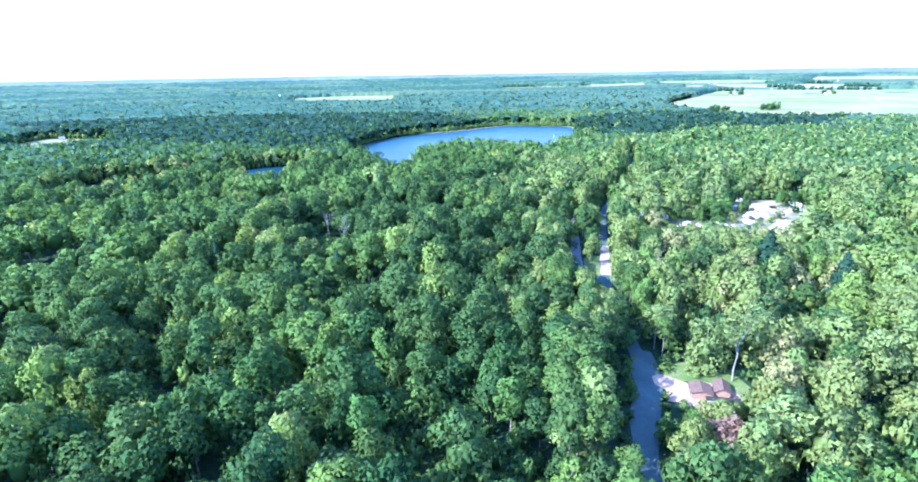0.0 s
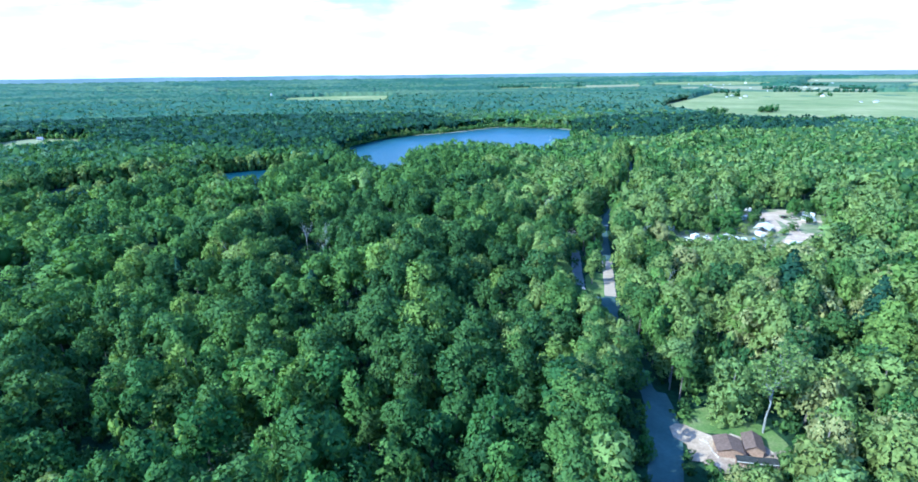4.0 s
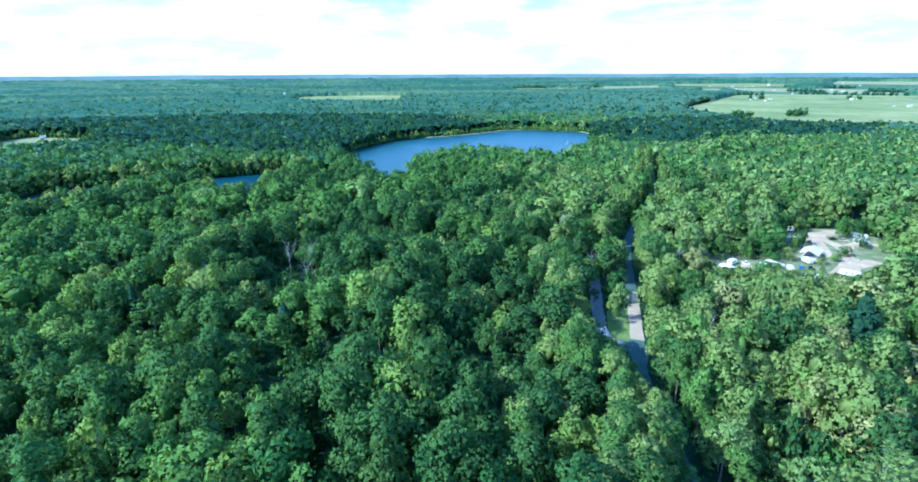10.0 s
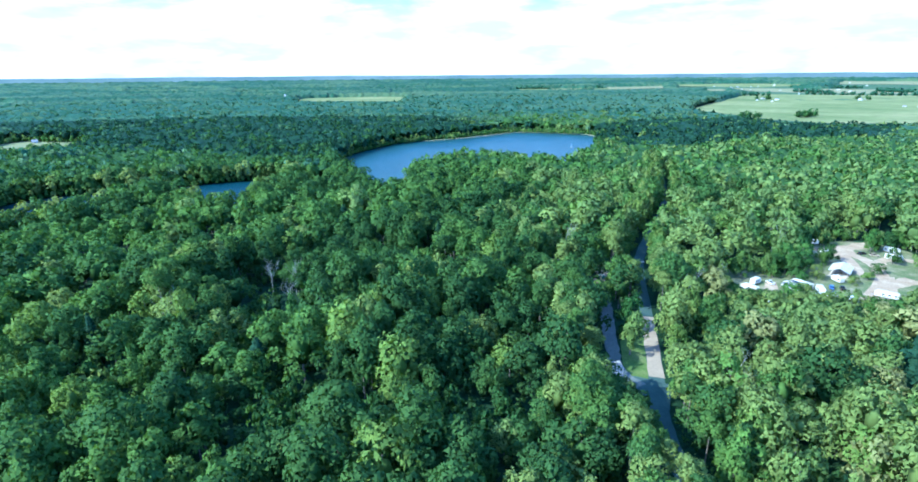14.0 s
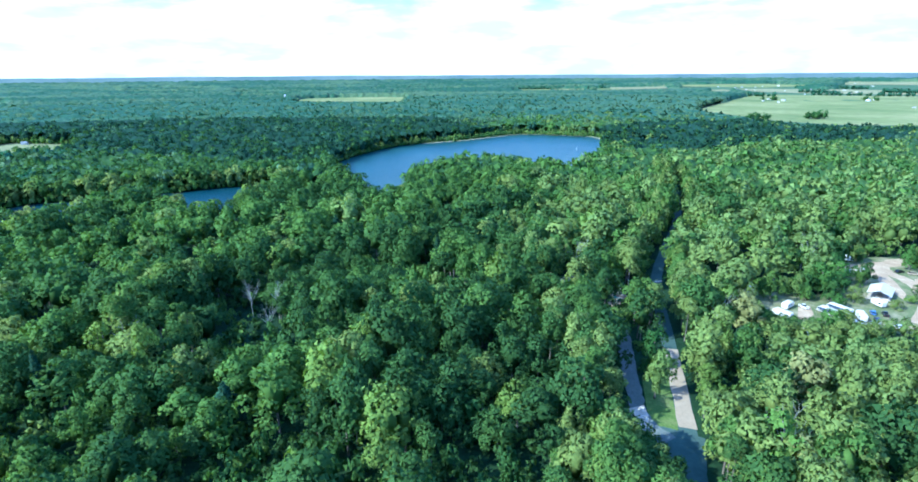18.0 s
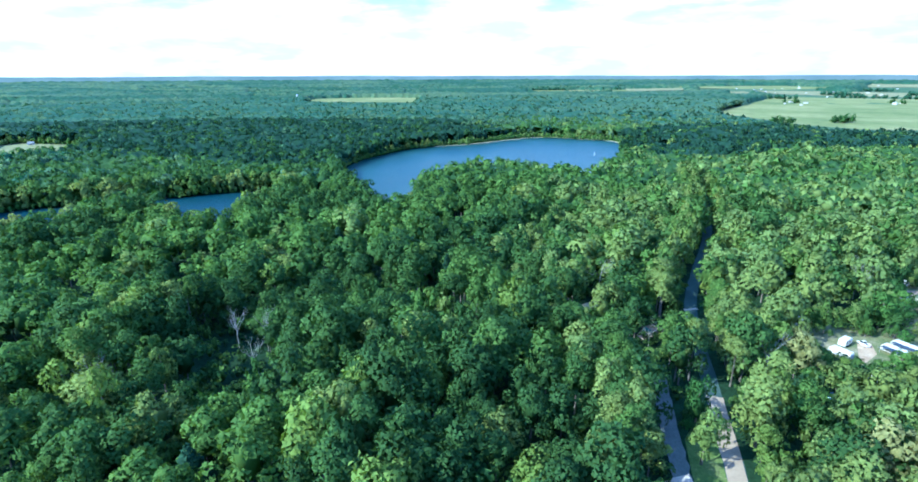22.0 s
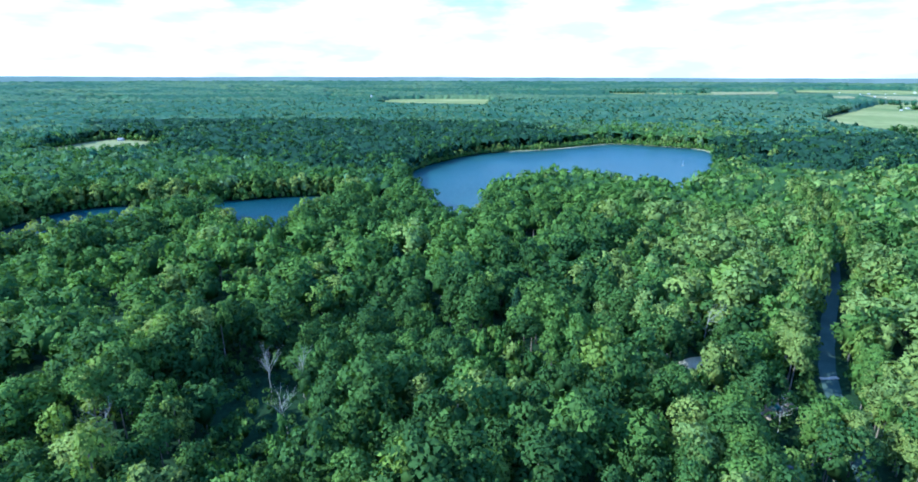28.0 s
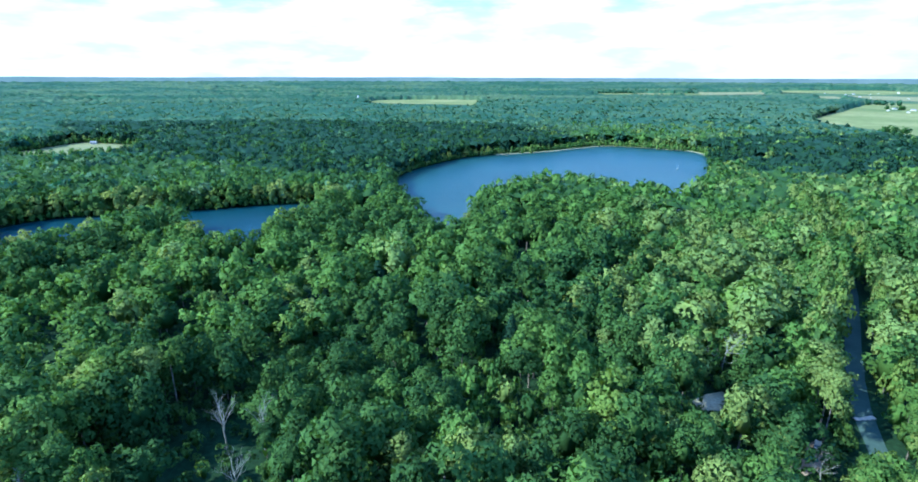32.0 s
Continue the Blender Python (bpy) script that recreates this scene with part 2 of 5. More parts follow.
def thing(name, m, label, category, group=""):
    ob = new(name)
    ob.matrix_basis = m
    return tagged(ob, label, category, group)


def boxed(bm, x0, x1, y0, y1, z0, z1, bevel=0.0):
    vs = [bm.verts.new(p) for p in ((x0, y0, z0), (x1, y0, z0), (x1, y1, z0), (x0, y1, z0), (x0, y0, z1), (x1, y0, z1), (x1, y1, z1), (x0, y1, z1))]
    fs = [bm.faces.new([vs[k] for k in q]) for q in ((3, 2, 1, 0), (4, 5, 6, 7), (0, 1, 5, 4), (1, 2, 6, 5), (2, 3, 7, 6), (3, 0, 4, 7))]
    if bevel:
        es = list({e for f in fs for e in f.edges})
        bmesh.ops.bevel(bm, geom=es, offset=bevel, segments=2, affect="EDGES", profile=0.6)
    return bm


def box(x0, x1, y0, y1, z0, z1, bevel=0.0):
    return boxed(bmesh.new(), x0, x1, y0, y1, z0, z1, bevel)


def inside(px, py, poly):
    """Which points lie in a polygon."""
    px, py = np.asarray(px, float), np.asarray(py, float)
    hit = np.zeros(px.shape, bool)
    n = len(poly)
    for k in range(n):
        (x0, y0), (x1, y1) = poly[k], poly[(k + 1) % n]
        if y0 == y1:
            continue
        cross = ((y0 > py) != (y1 > py)) & (px < (x1 - x0) * (py - y0) / (y1 - y0) + x0)
        hit ^= cross
    return hit


def off_line(px, py, line):
    """Distance of points from a polyline."""
    px, py = np.asarray(px, float), np.asarray(py, float)
    best = np.full(px.shape, 1e9)
    for (x0, y0), (x1, y1) in zip(line, line[1:]):
        dx, dy = x1 - x0, y1 - y0
        k = np.clip(((px - x0) * dx + (py - y0) * dy) / (dx * dx + dy * dy), 0, 1)
        best = np.minimum(best, np.hypot(px - x0 - k * dx, py - y0 - k * dy))
    return best


def curved(line, closed=False, steps=6):
    """A smooth line through the given corners."""
    n, res = len(line), []
    for k in range(n if closed else n - 1):
        p = [line[(k + j) % n] if closed else line[min(max(k + j, 0), n - 1)] for j in (-1, 0, 1, 2)]
        for s in range(steps):
            u = s / steps
            res.append(tuple(0.5 * (2 * p[1][a] + (p[2][a] - p[0][a]) * u + (2 * p[0][a] - 5 * p[1][a] + 4 * p[2][a] - p[3][a]) * u * u + (3 * p[1][a] - p[0][a] - 3 * p[2][a] + p[3][a]) * u ** 3) for a in (0, 1)))
    return res if closed else res + [tuple(line[-1])]


def wavy(x, y, size, seed=0.0):
    return noise.noise((x / size + seed, y / size - seed, seed * 1.7))


def wavy_all(x, y, size, seed=0.0):
    return np.array([wavy(a, b, size, seed) for a, b in zip(x, y)])


# ---- the plan ----
LAKE = curved([(-60, 498), (-86, 540), (-118, 610), (-141, 690), (-136, 752), (-100, 838), (-74, 864), (-45, 882), (5, 915), (47, 953), (84, 984), (118, 984), (168, 964), (198, 950),
               (206, 915), (192, 840), (160, 735), (140, 690), (115, 628), (105, 602), (96, 624), (78, 635), (53, 645), (33, 674), (8, 660), (-12, 645), (-37, 612), (-50, 552), (-48, 500)], True, 5)
ARM = curved([(-350, 440), (-356, 482), (-338, 508), (-303, 519), (-271, 538), (-240, 554), (-215, 568), (-185, 578), (-162, 572), (-154, 520), (-158, 480), (-158, 452), (-174, 444), (-191, 452),
              (-213, 468), (-239, 492), (-259, 468), (-266, 430), (-272, 406), (-325, 396)], True, 5)
ROAD = curved([(-70, -330), (-48, -230), (-40, -150), (-22, -80), (0, -20), (16, 22), (30, 55), (42, 85), (50, 115), (58, 138), (62.5, 158), (64, 180), (65, 200), (67.5, 220), (74, 244), (82.5, 278), (93, 322), (101.5, 352), (117, 388), (148, 452), (164, 492), (183, 548), (205, 620)], False, 6)
DAM = curved([(-62, 876), (-46, 887), (5, 920), (47, 958), (84, 990), (118, 990), (170, 970), (201, 953), (213, 905), (226, 864), (240, 838), (252, 826)])
LANE = curved([(66.0, 234), (61.5, 243), (62.5, 256), (66, 276), (69.5, 294), (71, 304)], False, 6)
DRIVE = curved([(65.5, 148.4), (68, 146.5), (74, 142), (79, 138)], False, 5)
PAD = [(66.6, 134.4), (70, 130.8), (84, 130.6), (87, 136.6), (85.4, 141.4), (79, 146), (74.8, 144), (71, 147.2), (67.4, 150.3), (65, 149), (65.4, 142)]
APPROACH = [(63.2, 149.2), (65.4, 150.6), (67.6, 150.2), (71.1, 146.8), (74.6, 143.8), (72.0, 141.0), (70.4, 138.9), (68.0, 136.4), (66.0, 135.1), (63.2, 135.6), (65.0, 141.8), (62.6, 144.7)]
LAWN = [(67.4, 150.3), (72, 156.5), (78.3, 158.2), (82.5, 153.5), (87.4, 150.5), (91.2, 148.4), (92.2, 142), (91.5, 137.9), (86.8, 136.0), (84, 141), (78, 145.5), (71.5, 146.5)]
WIDE = [(45.5, 112), (52, 113), (57, 125), (62.5, 138), (66, 147), (68, 158), (68.5, 165), (64, 167), (59, 157), (53, 138), (48.5, 126)]
SHADE = [(37, 108), (46, 111), (50, 125), (59, 152), (62, 168), (57.5, 168), (48.5, 148), (39.5, 126)]
ISLE = [(63.2, 238.5), (68.8, 237.2), (71.5, 241.6), (74.5, 253.5), (77.5, 266), (72, 270), (67.5, 264), (64.6, 251), (63.2, 243)]
CAMP = curved([(134, 324), (138, 342), (152, 338), (172, 336), (190, 350), (196, 372), (215, 384), (243, 386), (256, 372), (256, 345), (240, 325), (216, 312), (196, 296), (178, 298), (158, 306), (142, 308)], True, 4)
FORK = [(49.5, 242.5), (53, 247.5), (58, 250), (64, 252), (64, 240), (62, 233), (57, 235.5)]
GAP = [(-99, 309), (-95, 315), (-76, 310), (-62, 291), (-76, 283), (-95, 288)]
WEST_GAP = [(-120, 262), (-103, 262), (-97, 274), (-108, 282), (-122, 276)]
HOLLOW = [(70.6, 325.5), (75, 331.5), (80.5, 336.5), (83.6, 330.2), (80, 326.5), (72, 321.5)]
SIDE = [(51.6, 350.8), (56.4, 355.3), (62.8, 358.2), (64.6, 355.2), (59, 347.2), (53, 346.2)]
HAY = [(-690, 760), (-700, 900), (-640, 890), (-575, 884), (-545, 822), (-600, 752)]
FIELDS = [
    [(-690, 2150), (-560, 2080), (-400, 2060), (-250, 2040), (-270, 2420), (-500, 2440), (-680, 2330)],
    [(612, 1566), (900, 1990), (1142, 2352), (1313, 2516), (1523, 2363), (1900, 2250), (2700, 1900), (2300, 1200), (1500, 1000), (1050, 1030), (863, 1106), (699, 1138), (642, 1222), (625, 1372)],
    [(904, 3662), (1280, 3702), (1206, 3434), (836, 3309)],
    [(258, 3488), (922, 3509), (868, 3301), (277, 3260)],
    [(1441, 3939), (2000, 3842), (2198, 3526), (1764, 3382), (1382, 3668)],
    [(1562, 3320), (2029, 3004), (2206, 2803), (1889, 2401), (1611, 2580), (1443, 2877)],
    [(-1497, 3509), (-1230, 3607), (-1172, 3439), (-1428, 3351)],
    [(-2037, 3284), (-1712, 3411), (-1650, 3292), (-1969, 3177)],
    [(1333, 3182), (1447, 3218), (1392, 2958), (1256, 2924)],
    [(905, 3900), (1397, 3935), (1340, 3730), (892, 3730)],
    [(-2052, 2210), (-1934, 2301), (-1817, 2172), (-1971, 2130)],
    [(2300, 3600), (3000, 3100), (3300, 3300), (2600, 3900)],
    [(2450, 2900), (3300, 2200), (3500, 2500), (2700, 3150)],
    [(2500, 1300), (3600, 1700), (3400, 2050), (2800, 1850)],
    [(1750, 4150), (2500, 3950), (2550, 4080), (1800, 4300)],
    [(-1250, 3600), (-900, 3760), (-860, 3600), (-1170, 3480)],
    [(-2300, 3700), (-1800, 3900), (-1750, 3800), (-2250, 3600)],
    [(-700, 4150), (100, 4250), (120, 4130), (-680, 4030)],
    [(300, 3900), (780, 3930), (760, 3800), (320, 3780)],
    [(-2700, 2500), (-2350, 2700), (-2300, 2600), (-2600, 2420)],
    [(-450, 3250), (-120, 3300), (-110, 3200), (-440, 3150)],
    [(-1150, 2750), (-850, 2830), (-830, 2740), (-1120, 2660)],
]
# cloud shadows behind the lake, put into leaf colour with pine and walnut kinds
CLOUD_SHADE = [[(-900, 1060), (-590, 770), (-400, 690), (-250, 650), (-150, 650), (-125, 745), (-60, 880), (40, 960), (30, 1080), (-60, 1180), (-515, 1170)],
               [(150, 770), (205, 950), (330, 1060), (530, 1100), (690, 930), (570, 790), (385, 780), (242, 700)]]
TRACK = [(0, 0), (9, 60), (10.5, 120), (8, 160), (1, 199)]


def lie(x, y):
    """Height of the land: level, and far off raised to fit the camera's horizon."""
    r = np.hypot(np.asarray(x, float), np.asarray(y, float) - 100)
    k = np.clip((r - 2600) / 2250, 0, 1)
    low = np.arctan(97 / np.maximum(r, 1))
    a = np.radians(97 / 2600 * 57.3) * (1 - k) + np.radians(0.72) * k
    return np.where(r > 2600, 97 - r * np.tan(np.minimum(a, low + 1)), 0.0)


def in_field(x, y):
    """The fields, stretched towards the camera so that trees in front don't hide them."""
    hit = np.zeros(np.shape(x), bool)
    for k in (1.0, 1.07, 1.14, 1.2):
        for poly in FIELDS:
            hit |= inside(x * k, 100 + (y - 100) * k, poly)
    for k in (1.0, 1.06, 1.12):
        hit |= inside(x * k, 100 + (y - 100) * k, HAY)
    return hit


def woods(x, y, margin=3.4):
    """Where trees may stand."""
    ok = ~inside(x, y, LAKE) & ~inside(x, y, ARM)
    for line, gap in ((LAKE + LAKE[:1], 2.5), (ARM + ARM[:1], 2.5), (ROAD, 2.2 + margin), (LANE, 1.8 + margin), (DAM, 13.0), (DRIVE, 2.5 + margin)):
        ok &= off_line(x, y, line) > gap
    for poly in (PAD, APPROACH, LAWN, ISLE, CAMP, HOLLOW, SIDE, FORK, WIDE, SHADE, GAP, WEST_GAP):
        ok &= ~inside(x, y, poly) & (off_line(x, y, list(poly) + [poly[0]]) > margin * 0.6)
    return ok & ~in_field(x, y)


APRON = [(54, 240.5), (62, 239.5), (65, 244), (64, 248), (57, 247)]
SUNNY = [(67.5, 240), (71, 240), (75, 252), (82, 270), (85, 283), (80, 283), (74, 266), (69, 262), (67.5, 252)]
# areas to keep visible, camera positions that see them, optional reach
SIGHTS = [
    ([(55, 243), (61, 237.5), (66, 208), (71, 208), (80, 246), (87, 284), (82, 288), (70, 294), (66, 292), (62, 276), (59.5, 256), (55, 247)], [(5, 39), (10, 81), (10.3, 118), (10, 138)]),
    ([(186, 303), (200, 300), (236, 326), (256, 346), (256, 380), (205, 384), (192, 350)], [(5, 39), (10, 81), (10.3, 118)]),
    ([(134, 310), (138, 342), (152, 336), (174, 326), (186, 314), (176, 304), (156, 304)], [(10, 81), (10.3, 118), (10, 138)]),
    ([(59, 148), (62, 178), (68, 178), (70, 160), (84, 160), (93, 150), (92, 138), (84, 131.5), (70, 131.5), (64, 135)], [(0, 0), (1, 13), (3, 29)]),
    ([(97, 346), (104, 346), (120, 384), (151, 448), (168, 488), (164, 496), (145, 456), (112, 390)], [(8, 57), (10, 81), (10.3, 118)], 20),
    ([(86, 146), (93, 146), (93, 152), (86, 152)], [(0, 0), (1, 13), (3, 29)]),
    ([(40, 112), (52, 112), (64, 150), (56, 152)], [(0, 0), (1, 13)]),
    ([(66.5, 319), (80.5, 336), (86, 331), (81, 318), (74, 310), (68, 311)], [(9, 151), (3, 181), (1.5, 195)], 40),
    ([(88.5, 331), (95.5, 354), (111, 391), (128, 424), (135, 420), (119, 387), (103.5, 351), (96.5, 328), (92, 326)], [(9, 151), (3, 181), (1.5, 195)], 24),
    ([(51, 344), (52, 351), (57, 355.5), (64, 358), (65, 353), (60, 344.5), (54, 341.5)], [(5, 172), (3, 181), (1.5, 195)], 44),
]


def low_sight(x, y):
    """Tree height limit, fitted so clearings and fork stay open from the camera's path."""
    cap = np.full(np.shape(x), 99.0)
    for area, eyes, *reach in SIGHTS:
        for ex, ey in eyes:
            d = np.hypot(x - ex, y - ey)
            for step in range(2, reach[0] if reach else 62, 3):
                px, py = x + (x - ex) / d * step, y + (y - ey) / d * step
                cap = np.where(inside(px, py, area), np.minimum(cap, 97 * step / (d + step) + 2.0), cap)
    # lower still where tall trees would shade the apron and the isle
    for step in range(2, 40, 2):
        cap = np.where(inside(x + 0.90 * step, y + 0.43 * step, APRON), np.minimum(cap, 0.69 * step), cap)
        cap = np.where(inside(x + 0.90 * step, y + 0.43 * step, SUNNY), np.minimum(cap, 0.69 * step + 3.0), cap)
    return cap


def in_view(x, y):
    """The wedge of land that the flight overlooks."""
    wide = (x < 0.96 * y + 30) & (x > -0.98 * y - 30)
    late = (x > -1.32 * (y - 170)) & (x < 0.4 * y) & (y > 190)
    return (wide | late) & (y > 60) & (y < 2310)


# ---- ground ----
def ground():
    """One sheet from under the flight to the horizon, rings of cells that widen outwards."""
    radii = [0.0] + [18 * 1.075 ** k for k in range(78)]
    radii = [r for r in radii if r < 4850] + [4850.0]
    n = 120
    a = np.linspace(0, 2 * np.pi, n, endpoint=False)
    vs, fs = [(0, 100, 0)], []
    for r in radii[1:]:
        x, y = r * np.cos(a), 100 + r * np.sin(a)
        vs += list(zip(x, y, lie(x, y)))
    tri = [(0, 1 + k, 1 + (k + 1) % n) for k in range(n)]
    for j in range(len(radii) - 2):
        b = 1 + j * n
        fs += [(b + k, b + n + k, b + n + (k + 1) % n, b + (k + 1) % n) for k in range(n)]
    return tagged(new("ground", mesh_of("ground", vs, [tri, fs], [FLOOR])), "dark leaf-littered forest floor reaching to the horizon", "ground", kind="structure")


ground()


def sheet(name, outline, z, material, label, category, skirt=0.0, kind="structure"):
    """A flat area with the given outline, triangulated, at height z above the land."""
    bm = bmesh.new()
    vs = [bm.verts.new((x, y, z + float(lie(x, y)))) for x, y in outline]
    f = bm.faces.new(vs)
    f.normal_update()
    if f.normal.z < 0:
        f.normal_flip()
    if skirt:
        g = bmesh.ops.extrude_face_region(bm, geom=[f])
        bmesh.ops.translate(bm, verts=[v for v in g["geom"] if isinstance(v, bmesh.types.BMVert)], vec=(0, 0, -skirt))
    bmesh.ops.triangulate(bm, faces=[q for q in bm.faces if len(q.verts) > 4])
    ob = part(name, bm, material, None)
    return tagged(ob, label, category, kind=kind)


def ribbon(name, line, width, z, material, label, category, rough=0.0):
    """A way along a line, a little uneven at its edges."""
    vs, fs = [], []
    for k, (x, y) in enumerate(line):
        x0, y0 = line[max(k - 1, 0)]
        x1, y1 = line[min(k + 1, len(line) - 1)]
        d = math.hypot(x1 - x0, y1 - y0)
        nx, ny = -(y1 - y0) / d, (x1 - x0) / d
        for s in (-1.0, -0.5, 0.0, 0.5, 1.0):
            w = width / 2 * s + (rough * random.uniform(-1, 1) if abs(s) == 1 else 0)
            vs.append((x + nx * w, y + ny * w, z + 0.05 * (1 - s * s)))
        if k:
            b = (k - 1) * 5
            fs += [(b + j, b + 5 + j, b + 6 + j, b + 1 + j) for j in range(4)]
    return tagged(new(name, mesh_of(name, vs, [fs], [material], smooth=True)), label, category, kind="structure")


sheet("water", LAKE, 0.05, WATER, "blue rippled lake water among the woods", "lake")
sheet("water_arm", ARM, 0.05, TREE_TINTED_WATER, "narrow arm of the lake, dulled by painted reflections of wooded banks", "lake")
ribbon("road", ROAD, 5.2, 0.10, SHADED_ASPHALT, "paved road winding through the woods, coloured as in shade", "road", 0.2)
# lighter strip laid where sun falls on the road
ribbon("sunlit_road", [p for p in ROAD if 238 < p[1] < 288], 5.0, 0.135, SUNLIT_ROAD, "tan stretch of road, coloured lighter as in sunlight", "road", 0.25)
ribbon("gravel_lane", LANE, 5.0, 0.17, SHADED_GRAVEL, "gravel lane that leaves the paved road, coloured as in shade", "lane", 0.4)
sheet("driveway", APPROACH, 0.19, PINK_GRAVEL, "pale gravel driveway to the brown cabins", "driveway")
sheet("turning_place", WIDE, 0.165, SHADED_ASPHALT, "wide paving where the driveway meets the road, coloured as in shade", "road")
sheet("yard", PAD, 0.08, YARD_EARTH, "reddish bare yard round the brown cabins", "yard")
sheet("lawn", LAWN, 0.06, GRASS, "mown green lawn behind the cabins", "lawn")
sheet("verge", ISLE, 0.07, GRASS, "mown grass between the two ways of the fork", "grass")
sheet("camp_grass", CAMP, 0.05, WORN, "worn grass of the campground clearing", "grass")
sheet("hollow", HOLLOW, 0.05, YARD_EARTH, "bare reddish earth in a gap in the woods", "bare earth")
sheet("glade", SIDE, 0.05, SAND, "pale sandy glade among the trees", "glade")
sheet("hay_field", HAY, 0.3, STUBBLE, "pale yellow hay field behind the lake woods", "field")
def field(outline, material, raise_by, label):
    """A far field, cut fine so that it follows the lie of the land."""
    bm = bmesh.new()
    f = bm.faces.new([bm.verts.new((x, y, 0)) for x, y in outline])
    f.normal_update()
    if f.normal.z < 0:
        f.normal_flip()
    bmesh.ops.triangulate(bm, faces=bm.faces[:])
    for _ in range(4):
        long = [e for e in bm.edges if e.calc_length() > 90]
        if long:
            bmesh.ops.subdivide_edges(bm, edges=long, cuts=1)
            bmesh.ops.triangulate(bm, faces=bm.faces[:])
    for v in bm.verts:
        v.co.z = float(lie(v.co.x, v.co.y)) + raise_by * (2.0 if v.co.y > 2000 else 0.5)
    tagged(part("crop_field", bm, material, None), label, "field", kind="structure")


for k, outline in enumerate(FIELDS):
    field(outline, DRY_CROP if k % 3 == 2 else CROP, 1.0, "pale ripening crop field far off" if k % 3 == 2 else "wide pale green crop field far off")
    # fill for the tree-free strips that open the fields to the camera
    for step, low in ((1.10, 0.7), (1.20, 0.4)):
        field([(x / step, 100 + (y - 100) / step) for x, y in outline], ROUGH, low, "rough green fill in front of a far field")
sheet("field_margin", [(x / 1.13, 100 + (y - 100) / 1.13) for x, y in HAY], 0.12, GRASS, "rough grass fill in front of the hay field", "grass")
sheet("fork_gravel", [(52, 242.5), (55, 246.5), (59, 248.5), (63.5, 250), (63.5, 245), (61.8, 240), (58, 236.5)], 0.235, GRAVEL, "pale pinkish gravel apron beside the fork", "gravel")
sheet("junction", [(57.5, 236.8), (62, 240), (66, 240), (70.5, 238), (76, 235), (71, 222), (66, 214), (63, 222), (60, 228)], 0.16, SHADED_ASPHALT, "paving where road and lane meet, coloured as in shade", "road")

# ---- trees ----
from mathutils import kdtree


def icosphere(level):
    bm = bmesh.new()
    bmesh.ops.create_icosphere(bm, subdivisions=level, radius=1.0)
    vs = np.array([v.co[:] for v in bm.verts])
    fs = np.array([[v.index for v in f.verts] for f in bm.faces])
    bm.free()
    return vs, fs


ICO1, ICO2 = icosphere(1), icosphere(2)


def unit(v):
    return v / (np.linalg.norm(v, axis=-1, keepdims=True) + 1e-9)


def sprays(centres, normals, size, g, squat=0.46, shade=None):
    """Small leaf sprays: a triangle each, at its centre, facing about along its normal. shade: the way the billow faces there, by which its leaves take the light."""
    n = len(centres)
    nn = unit(normals + g.normal(0, 0.45, (n, 3)))
    u = unit(np.cross(nn, g.normal(0, 1, (n, 3))))
    v = np.cross(nn, u)
    s = size * g.uniform(0.6, 1.4, (n, 1))
    a, b = g.uniform(0.55, 0.95, (n, 1)), g.uniform(0.7, 1.1, (n, 1))
    tip = nn * s * g.uniform(-0.5, 0.2, (n, 1))
    low = np.array([1.0, 1.0, squat])
    tri = np.stack([centres + (u * s * 1.25 * a + tip) * low, centres + (v * s * b - u * s * 0.55) * low, centres - (u * s * 0.55 + v * s * b) * low], 1)
    face = np.cross(tri[:, 1] - tri[:, 0], tri[:, 2] - tri[:, 0])
    light = unit((unit(normals) if shade is None else shade) + g.normal(0, 0.20, (n, 3)))
    turned = (face * light).sum(1) < 0
    tri[turned] = tri[turned][:, [0, 2, 1]]
    return tri.reshape(-1, 3), np.arange(3 * n).reshape(n, 3), np.repeat(light, 3, 0)


